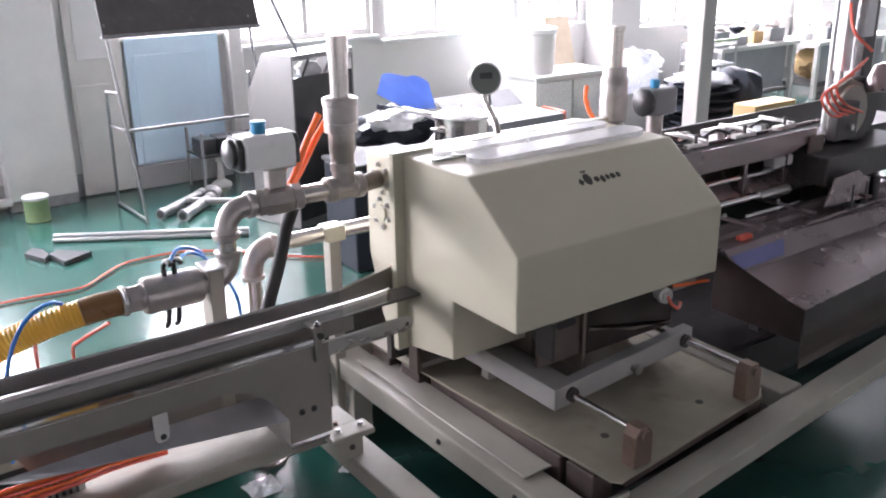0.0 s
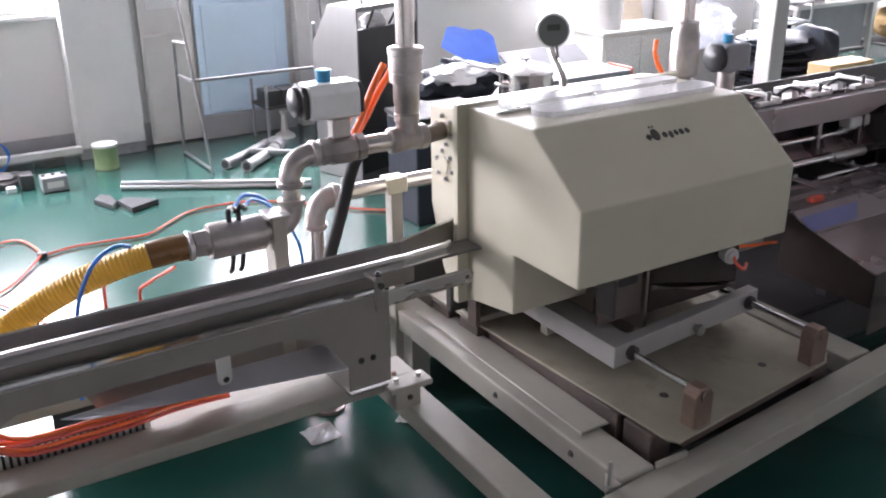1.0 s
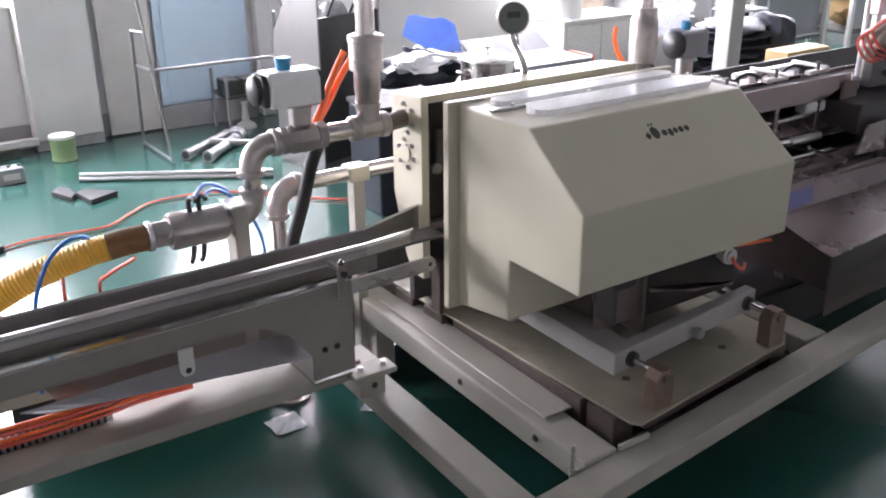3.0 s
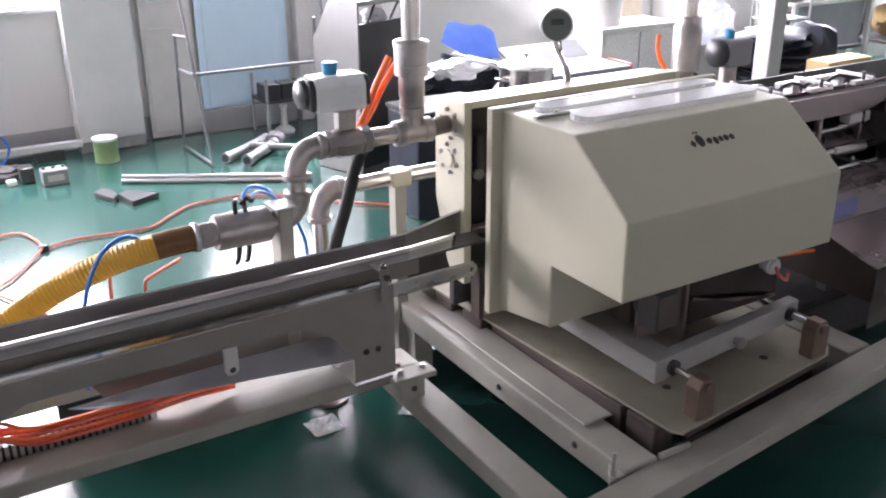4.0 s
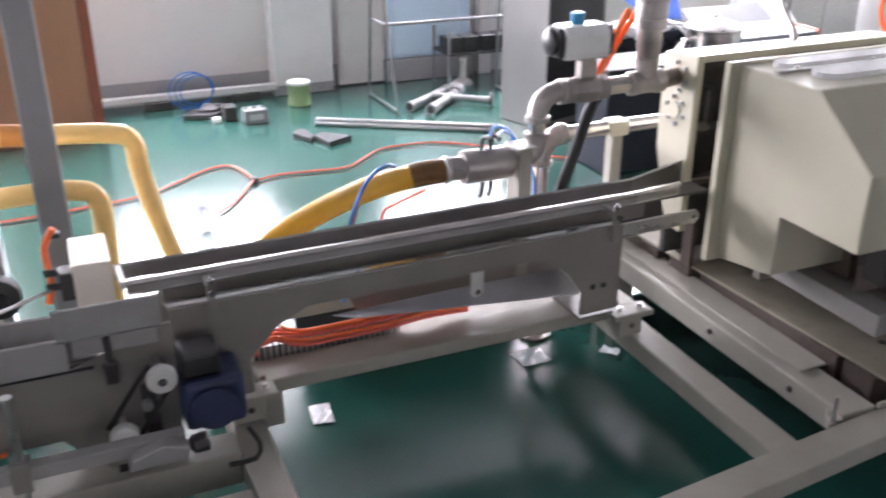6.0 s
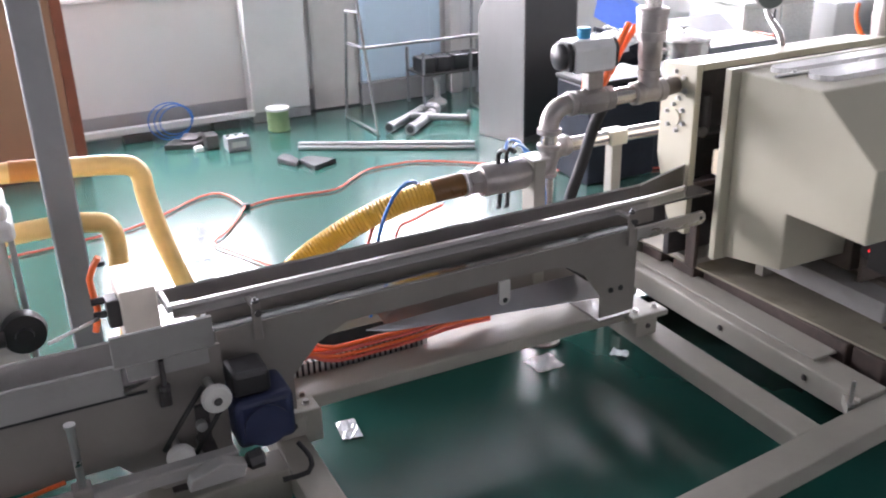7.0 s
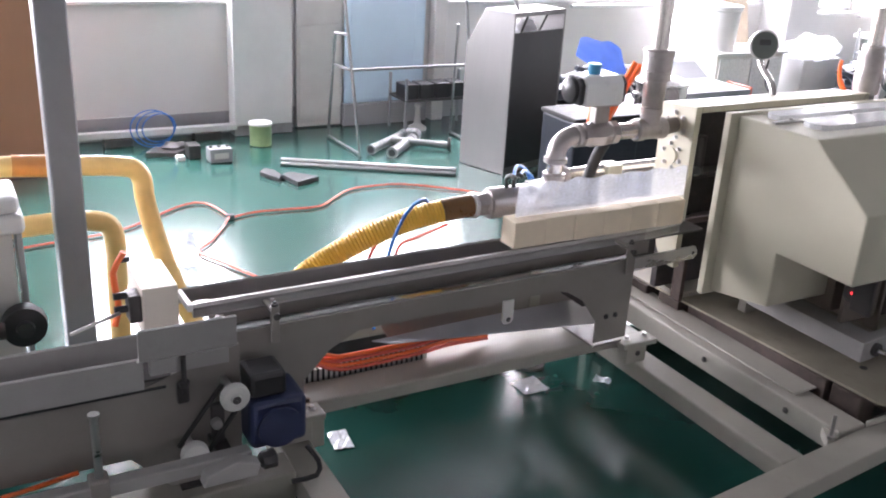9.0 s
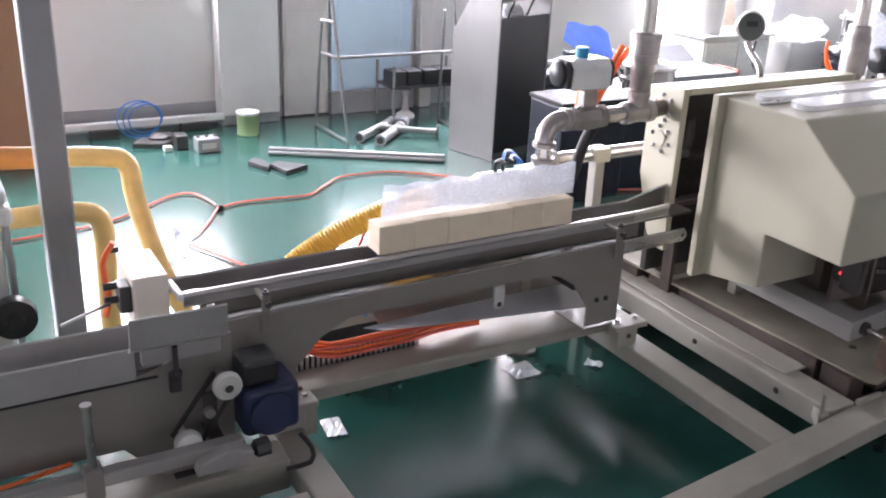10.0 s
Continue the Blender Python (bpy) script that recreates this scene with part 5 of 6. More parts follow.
def pipe_pile():
    p = thing("pipe_fittings", (2.35, 6.3, 0), "pile of grey pipe fittings lying on the floor", "pipe fittings")
    def run(a, b, r, name="pipe"):
        bm = B()
        a, b = Vector(a), Vector(b)
        d = (b - a).normalized()
        L = (b - a).length
        lathe(bm, a, d, [(0, r * 0.7), (0.0, r * 1.15), (0.05, r * 1.15), (0.052, r), (L - 0.052, r), (L - 0.05, r * 1.15), (L, r * 1.15), (L, r * 0.7)], 18)
        return part(name, bm, "greymetal", p)
    run((2.06, 6.15, 0.04), (2.50, 6.50, 0.04), 0.033)
    run((2.17, 6.02, 0.04), (2.50, 6.34, 0.04), 0.037)
    run((2.30, 6.30, 0.06), (2.66, 6.06, 0.045), 0.026)
    part("end_disc", cyl(B(), (2.66, 6.06, 0.055), (2.68, 6.047, 0.055), 0.052, 20, 0.004), "dark", p)
    for a, d in (((2.06, 6.15, 0.04), (-0.78, -0.62, 0)), ((2.17, 6.02, 0.04), (-0.72, -0.70, 0))):
        part("bore", lathe(B(), Vector(a) + Vector(d) * 0.001, d, [(0, 0.027), (0.001, 0.026)], 16), "black", p)
    part("elbow", rings(B(), [(2.52, 6.36, 0.05), *bend((2.60, 6.44, 0.05), Vector((0.707, 0.707, 0)), Vector((-0.707, 0.707, 0)), 0.06), (2.55, 6.50, 0.05)], [0.042] * 11, 16), "greymetal", p)
    part("upright_stub", lathe(B(), (2.75, 6.75, 0.0), (0, 0, 1), [(0, 0.08), (0.02, 0.075), (0.05, 0.03), (0.12, 0.022), (0.18, 0.02), (0.19, 0.03), (0.21, 0.03)], 16), "lightgrey", p)
    part("small_block", box(B(), 2.86, 2.94, 6.02, 6.1, 0.001, 0.06, 0.006), "carton", p)


pipe_pile()


# ---- stand with dark board ----
def stand():
    s = thing("board_stand", (2.4, 6.4, 0), "thin steel tube stand holding a dark tilted board", "stand")
    r = 0.011
    legs = {"fl": ((1.97, 6.14, 0.0), (1.90, 6.36, 1.30)), "bl": ((1.95, 6.72, 0.0), (1.88, 6.42, 0.86)), "fr": ((2.93, 6.14, 0.0), (2.90, 6.36, 1.30)), "br": ((2.95, 6.55, 0.0), (2.90, 6.42, 0.90))}
    for a, b in legs.values():
        part("leg", tube(B(), [a, b], r, 10, 1, False), "greymetal", s)
    part("foot_bar", tube(B(), [(1.97, 6.14, 0.014), (1.95, 6.72, 0.014)], r, 10, 1, False), "greymetal", s)
    part("foot_bar", tube(B(), [(2.93, 6.14, 0.014), (2.95, 6.55, 0.014)], r, 10, 1, False), "greymetal", s)
    part("cross_bar", tube(B(), [(1.935, 6.25, 0.615), (2.915, 6.25, 0.615)], r, 10, 1, False), "greymetal", s)
    part("side_bar", tube(B(), [(1.93, 6.25, 0.615), (1.91, 6.5, 0.615)], r, 10, 1, False), "greymetal", s)
    part("top_rung", tube(B(), [(1.925, 6.29, 0.86), (1.88, 6.42, 0.86)], r, 10, 1, False), "greymetal", s)
    bm = B()
    prism(bm, [(6.33, 1.235), (6.355, 1.23), (6.52, 1.70), (6.495, 1.71)], "x", 1.88, 2.97, 0.004)
    bd = part("board", bm, "dark", s, "dark blue-grey tilted board")
    part("board_edge", prism(B(), [(6.32, 1.215), (6.36, 1.205), (6.364, 1.228), (6.324, 1.236)], "x", 1.87, 2.98, 0.003), "greymetal", bd)


stand()

eq = thing("equipment_rack", (2.85, 6.75, 0), "small steel rack with black equipment boxes near the wall", "rack")
for x, y in ((2.56, 6.6), (3.2, 6.6), (2.56, 6.9), (3.2, 6.9)):
    part("leg", box(B(), x, x + 0.02, y, y + 0.02, 0.001, 0.45, 0.002), "greypost", eq)
part("shelf", box(B(), 2.56, 3.22, 6.6, 6.92, 0.262, 0.28, 0.002), "dark", eq)
for x in (2.56, 2.70, 2.85, 2.99):
    part("module", box(B(), x, x + 0.125, 6.62, 6.79, 0.281, 0.40, 0.008, 2), "black", eq)

bb = thing("blue_board", (2.58, 7.05, 0.15), "pale blue flat board standing against the wall", "board")
part("panel", box(B(), 2.22, 2.94, 7.045, 7.075, 0.18, 1.12, 0.004), "blueboard", bb)
part("raised_panel", box(B(), 2.27, 2.84, 7.035, 7.043, 0.20, 1.0, 0.004), "blueboard", bb)
part("ledge", box(B(), 2.2, 2.96, 7.0, 7.075, 0.001, 0.178, 0.004), "skirting", bb)
gd = thing("grey_door_leaf", (2.0, 7.03, 0), "grey door leaf with light panel leaning at the wall", "door leaf")
part("leaf", box(B(), 1.81, 2.19, 7.04, 7.075, 0.012, 2.0, 0.004), "lightgrey", gd)
part("glazing", box(B(), 1.87, 2.13, 7.034, 7.039, 1.0, 1.8, 0.002), "white", gd)
part("kick_plate", box(B(), 1.83, 2.17, 7.034, 7.039, 0.05, 0.82, 0.002), "lightgrey", gd)
part("foot", box(B(), 1.81, 2.19, 7.03, 7.08, 0.001, 0.011), "dark", gd)


# ---- stainless cabinet ----
def cabinet():
    c = thing("steel_cabinet", (2.9, 5.6, 0), "tall stainless steel cabinet frame with a dark front panel", "cabinet")
    o, u, v = Vector((2.73, 5.37, 0)), Vector((0.95, 0.312, 0)), Vector((-0.312, 0.95, 0))
    def slab(u0, u1, pts, name, m, label=""):
        """pts are (depth, height)."""
        bm = B()
        A = [bm.verts.new(o + u * u0 + v * a + Vector((0, 0, b))) for a, b in pts]
        C = [bm.verts.new(o + u * u1 + v * a + Vector((0, 0, b))) for a, b in pts]
        bm.faces.new(A), bm.faces.new(C[::-1])
        for i in range(len(pts)):
            bm.faces.new((A[i], C[i], C[(i + 1) % len(pts)], A[(i + 1) % len(pts)]))
        bmesh.ops.recalc_face_normals(bm, faces=bm.faces)
        bmesh.ops.bevel(bm, geom=list(bm.edges), offset=0.002, segments=1, affect="EDGES")
        return part(name, bm, m, c, label)
    side = [(0, 0.002), (0.42, 0.002), (0.42, 0.86), (0.26, 1.125), (0, 1.125)]
    slab(0, 0.014, side, "side_panel", "stainless")
    slab(0.556, 0.57, side, "side_panel", "stainless")
    slab(0.015, 0.555, [(0.0, 1.095), (0.26, 1.095), (0.26, 1.125), (0.0, 1.125)], "top_rail", "stainless")
    slab(0.015, 0.555, [(0.006, 0.05), (0.03, 0.05), (0.03, 0.985), (0.006, 0.985)], "front_panel", "black", "glossy black front panel")
    slab(0.015, 0.555, [(0.012, 0.003), (0.03, 0.003), (0.03, 0.048), (0.012, 0.048)], "plinth", "stainless")
    slab(0.015, 0.555, [(0.40, 0.003), (0.418, 0.003), (0.418, 0.86), (0.40, 0.86)], "back_panel", "stainless")
    slab(0.015, 0.555, [(0.04, 0.95), (0.39, 0.80), (0.39, 0.82), (0.04, 0.97)], "inner_deck", "stainless")
    part("brace", tube(B(), [o + u * 0.14 + v * 0.05 + Vector((0, 0, 0.98)), o + u * 0.22 + v * 0.06 + Vector((0, 0, 1.095))], 0.008, 8, 1, False), "dark", c)
    part("brace", tube(B(), [o + u * 0.34 + v * 0.05 + Vector((0, 0, 0.98)), o + u * 0.44 + v * 0.06 + Vector((0, 0, 1.095))], 0.008, 8, 1, False), "dark", c)
    part("wrap", crumple(B(), o + u * 0.30 + v * 0.15 + Vector((0, 0, 1.0)), (0.09, 0.06, 0.05), 0.4, 6), "whitebag", c)
    part("cable", tube(B(), [o + u * 0.16 + v * 0.1 + Vector((0, 0, 1.126)), o + u * 0.10 + v * 0.15 + Vector((0, 0, 1.3)), o + u * 0.02 + v * 0.3 + Vector((0, 0, 1.7))], 0.012, 8), "greypost", c)


cabinet()

kb = thing("black_box", (3.0, 4.6, 0), "black plastic crate standing on the floor behind the pipes", "crate")
part("crate", box(B(), 2.62, 3.12, 4.45, 4.8, 0.001, 0.60, 0.012, 2), "bag", kb)
part("lid", box(B(), 2.61, 3.13, 4.44, 4.81, 0.601, 0.63, 0.008, 2), "rubber", kb)

kc = thing("black_box", (3.4, 4.75, 0), "black plastic crate with a ribbed side beside another crate", "crate")
part("crate", box(B(), 3.15, 3.53, 4.52, 4.84, 0.001, 0.56, 0.012, 2), "bag", kc)
part("rim", box(B(), 3.14, 3.54, 4.51, 4.85, 0.561, 0.59, 0.006, 2), "rubber", kc)


# ---- right background clutter ----
tb = thing("work_bench", (3.9, 5.95, 0), "low bench piled with black bags", "bench")
part("top", box(B(), 3.35, 4.5, 5.6, 6.3, 0.28, 0.32, 0.004), "dark", tb)
for x, y in ((3.38, 5.63), (4.43, 5.63), (3.38, 6.23), (4.43, 6.23)):
    part("leg", box(B(), x, x + 0.04, y, y + 0.04, 0.001, 0.279, 0.003), "dark", tb)
bg = thing("black_bag", (3.75, 5.8, 0.32), "black padded bag with silver zips on the bench", "bag")
part("bag_body", crumple(crumple(B(), (3.80, 5.85, 0.46), (0.36, 0.22, 0.14), 0.35, 1), (3.95, 6.0, 0.53), (0.24, 0.10, 0.10), 0.3, 4), "bag", bg)
part("strap", tube(B(), [(3.55, 5.68, 0.60), (3.75, 5.62, 0.62), (3.98, 5.63, 0.54), (4.10, 5.68, 0.42)], 0.012, 8), "whitebag", bg)
part("strap", tube(B(), [(3.62, 5.66, 0.68), (3.85, 5.62, 0.60), (4.05, 5.64, 0.56), (4.14, 5.7, 0.46)], 0.009, 8), "alu", bg)
ww = thing("plastic_sack", (3.65, 5.7, 0.5), "crumpled white plastic sack on the black bag", "sack")
part("sack_body", crumple(B(), (3.68, 5.68, 0.555), (0.21, 0.12, 0.075), 0.5, 8), "whitebag", ww)
bf = thing("blue_fabric", (4.0, 6.0, 0.6), "folded blue padded fabric draped over the bag", "fabric")
bm = B()
for i in range(13):
    for j in range(9):
        u, w = i / 12, j / 8
        w = 0.5 + (w - 0.5) * (0.8 + 0.2 * (1 - (2 * u - 1) ** 4))
        x = 3.84 + 0.41 * u - w * (0.2 - 0.13 * u)
        zz = 0.835 - 0.10 * u - w * (0.15 + 0.05 * u) + 0.010 * math.cos(u * 7.5) + 0.014 * math.sin(u * 3 + 2 * w) + 0.012 * noise.noise(Vector((u * 5, w * 5, 2)))
        bm.verts.new((x, 6.1 - 0.22 * w, zz))
bm.verts.ensure_lookup_table()
for i in range(12):
    for j in range(8):
        bm.faces.new((bm.verts[i * 9 + j], bm.verts[i * 9 + j + 1], bm.verts[(i + 1) * 9 + j + 1], bm.verts[(i + 1) * 9 + j])).smooth = True
bmesh.ops.solidify(bm, geom=list(bm.faces), thickness=0.06)
part("sheet", bm, "bluefabric", bf)
part("lining", tube(B(), [(3.64, 5.86, 0.635), (3.78, 5.85, 0.60), (3.95, 5.85, 0.555), (4.12, 5.86, 0.50), (4.19, 5.88, 0.48)], 0.02, 10), "bag", bf, "dark folded edge of the lining")

st = thing("stool_crate", (3.8, 5.05, 0), "dark crate under the steel pot", "crate")
part("crate", box(B(), 3.55, 4.05, 4.86, 5.26, 0.001, 0.42, 0.01, 2), "dark", st)
tk = thing("steel_pot", (3.8, 5.05, 0.42), "stainless pot with domed lid on a dark crate", "pot")
part("pot", lathe(B(), (3.80, 5.05, 0.421), (0, 0, 1), [(0, 0.17), (0.01, 0.18), (0.24, 0.18), (0.245, 0.19), (0.255, 0.19)], 32), "pipe", tk)
lid = part("lid", lathe(B(), (3.80, 5.05, 0.677), (0, 0, 1), [(0, 0.192), (0.01, 0.19), (0.035, 0.13), (0.05, 0.06), (0.053, 0.0)], 32), "steel", tk)
part("lid_knob", lathe(B(), (3.80, 5.05, 0.73), (0, 0, 1), [(0, 0.012), (0.02, 0.012), (0.022, 0.026), (0.035, 0.026), (0.036, 0.0)], 14), "steel", lid)
for sgn in (-1, 1):
    part("handle", tube(B(), [(3.80 + sgn * 0.18, 5.0, 0.60), (3.80 + sgn * 0.225, 5.02, 0.61), (3.80 + sgn * 0.225, 5.08, 0.61), (3.80 + sgn * 0.18, 5.1, 0.60)], 0.008, 8), "steel", tk)

mw = thing("open_machine_case", (4.5, 5.6, 0), "white machine case with open lid and wires", "device")
part("case", box(B(), 4.28, 5.02, 5.35, 5.8, 0.001, 0.40, 0.012, 2), "carton", mw)
part("tray", box(B(), 4.22, 4.98, 5.32, 5.8, 0.402, 0.51, 0.01, 2), "greypost", mw)
bm = B()
prism(bm, [(5.80, 0.51), (5.83, 0.51), (6.02, 0.60), (5.99, 0.615)], "x", 4.22, 4.98, 0.004)
part("lid", bm, "greypost", mw)
part("wire", tube(B(), [(4.3, 5.31, 0.46), (4.5, 5.28, 0.40), (4.75, 5.3, 0.36), (4.9, 5.31, 0.44)], 0.008, 8), "rubber", mw)
part("red_end", box(B(), 4.99, 5.01, 5.34, 5.6, 0.44, 0.52), "redtube", mw)

cb = thing("glass_front_cabinet", (5.9, 6.35, 0), "low pale cabinet with grey front panels", "cabinet")
part("body", box(B(), 5.45, 6.28, 6.2, 6.6, 0.001, 0.60, 0.006), "lightgrey", cb)
part("door", box(B(), 5.47, 5.85, 6.185, 6.199, 0.03, 0.57, 0.003), "acrylic", cb)
part("door", box(B(), 5.87, 6.26, 6.185, 6.199, 0.03, 0.57, 0.003), "acrylic", cb)
part("top", box(B(), 5.42, 6.31, 6.17, 6.63, 0.601, 0.625, 0.004), "white", cb)
dr = thing("white_drum", (5.6, 6.4, 0.626), "white plastic drum with lid on the cabinet", "drum")
part("drum_body", lathe(B(), (5.62, 6.40, 0.626), (0, 0, 1), [(0, 0.145), (0.01, 0.15), (0.34, 0.165), (0.35, 0.175), (0.36, 0.175), (0.362, 0.165)], 28), "white", dr)
part("lid", lathe(B(), (5.62, 6.40, 0.989), (0, 0, 1), [(0, 0.178), (0.03, 0.178), (0.034, 0.16), (0.034, 0.0)], 28), "white", dr)
pc = thing("plastic_cover", (5.68, 6.84, 0), "tall bright plastic sheet draped over goods by the window", "plastic sheet")
bm = B()
lathe(bm, (5.68, 6.84, 0.001), (0.02, 0, 1), [(0, 0.17), (0.25, 0.2), (0.5, 0.2), (0.75, 0.15), (0.95, 0.09), (1.15, 0.055), (1.3, 0.02)], 26)
for v in bm.verts:
    an = math.atan2(v.co.y - 6.84, v.co.x - 5.68)
    k = 1 + 0.10 * math.sin(7 * an + v.co.z * 3) + 0.08 * noise.noise(v.co * 6)
    v.co.x, v.co.y = 5.68 + (v.co.x - 5.68) * k, 6.84 + (v.co.y - 6.84) * k
part("sheet", bm, "whitebag", pc)
wp = thing("wood_plank", (6.4, 6.85, 0), "pale plywood plank leaning at the wall", "plank")
part("plank", prism(B(), [(6.78, 0.002), (6.80, 0.002), (7.075, 1.02), (7.055, 1.02)], "x", 6.28, 6.58, 0.003), "palewood", wp)

wr = thing("wrapped_carton", (6.75, 6.3, 0), "white carton wrapped in clear plastic by the pillar", "carton")
part("carton_body", box(B(), 6.45, 6.95, 6.1, 6.5, 0.001, 0.55, 0.01, 2), "white", wr)
part("wrap", crumple(B(), (6.7, 6.25, 0.62), (0.30, 0.2, 0.12), 0.5, 17), "film", wr)

sb = thing("sack_pile", (7.3, 5.5, 0), "pile of black plastic sacks stacked by the column", "sacks")
rnd = random.Random(7)
for k in range(7):
    part("sack", crumple(B(), (7.12 + 0.04 * rnd.uniform(-1, 1), 5.75, 0.05 + 0.075 * k), (0.42, 0.30, 0.06), 0.3, k + 20, 3), "bag", sb)
part("sack", crumple(B(), (7.40, 5.62, 0.30), (0.20, 0.3, 0.30), 0.3, 33), "bag", sb)
ct = thing("carton_box", (7.1, 5.0, 0), "brown cardboard box on a low black stand", "carton")
part("stand", box(B(), 6.62, 7.36, 4.85, 5.3, 0.001, 0.19, 0.006), "dark", ct)
part("box_body", box(B(), 6.74, 7.30, 4.9, 5.12, 0.191, 0.41, 0.004), "carton", ct)
part("tape", box(B(), 6.74, 7.30, 5.0, 5.04, 0.4105, 0.412), "tin", ct)


def far_table(x0, x1, y0, y1, h, seed):
    t = thing("far_table", ((x0 + x1) / 2, (y0 + y1) / 2, 0), "grey steel work table with mixed parts on it", "table", "far work tables")
    part("top", box(B(), x0, x1, y0, y1, h - 0.04, h, 0.004), "lightgrey", t)
    for x in (x0 + 0.03, x1 - 0.08):
        for y in (y0 + 0.03, y1 - 0.08):
            part("leg", box(B(), x, x + 0.05, y, y + 0.05, 0.001, h - 0.041, 0.003), "lightgrey", t)
    part("front_panel", box(B(), x0 + 0.1, x1 - 0.1, y0 + 0.1, y0 + 0.115, 0.16, h - 0.05, 0.003), "greypost", t)
    part("under_shelf", box(B(), x0 + 0.05, x1 - 0.05, y0 + 0.06, y1 - 0.06, 0.12, 0.15, 0.003), "dark", t)


far_table(7.9, 9.2, 6.2, 6.75, 0.66, 1)
far_table(9.4, 10.9, 6.1, 6.7, 0.62, 2)
rnd = random.Random(11)
for k in range(9):
    x = 8.0 + k * 0.30
    y = 6.35 + rnd.uniform(-0.08, 0.1)
    base = 0.662 if x < 9.2 else 0.622
    if 9.1 < x < 9.45:
        continue
    s1 = rnd.uniform(0.07, 0.13)
    it = thing("parts_bin", (x, y, base), "small bin of mixed parts on the far table", "parts bin", "bins on the far tables")
    part("bin", box(B(), x - s1, x + s1, y - 0.08, y + 0.08, base, base + rnd.uniform(0.08, 0.17), 0.01, 2), rnd.choice(("white", "carton", "lightgrey", "greypost")), it)
    part("filling", crumple(B(), (x, y, base + 0.16), (s1 * 0.8, 0.07, 0.05), 0.5, k + 40, 2), rnd.choice(("whitebag", "cast", "bag")), it)
for x, y, m, lb_ in ((8.2, 6.45, "bag", "black sack stored under the far table"), (9.8, 6.4, "carton", "brown carton stored under the far table"), (10.4, 6.35, "bag", "black sack stored under the far table")):
    it = thing("stored_sack", (x, y, 0.15), lb_, "storage")
    part("body", crumple(B(), (x, y, 0.33), (0.28, 0.2, 0.17), 0.3, int(x * 10)), m, it)
wt = thing("wire_trolley", (7.6, 6.1, 0), "small wire trolley with green handle behind the sacks", "trolley")
for x, y in ((7.4, 6.0), (7.85, 6.0), (7.4, 6.3), (7.85, 6.3)):
    part("post", cyl(B(), (x, y, 0.001), (x, y, 0.78), 0.012, 10), "alu", wt)
for zz in (0.2, 0.55, 0.74):
    bm = B()
    for a, b in (((7.4, 6.0), (7.85, 6.0)), ((7.85, 6.0), (7.85, 6.3)), ((7.85, 6.3), (7.4, 6.3)), ((7.4, 6.3), (7.4, 6.0))):
        cyl(bm, (*a, zz), (*b, zz), 0.010, 8)
    for k in range(5):
        cyl(bm, (7.45 + 0.09 * k, 6.0, zz), (7.45 + 0.09 * k, 6.3, zz), 0.006, 6)
    part("basket", bm, "alu", wt)
part("grip", cyl(B(), (7.4, 5.99, 0.79), (7.85, 5.99, 0.79), 0.015, 10), "tin", wt)


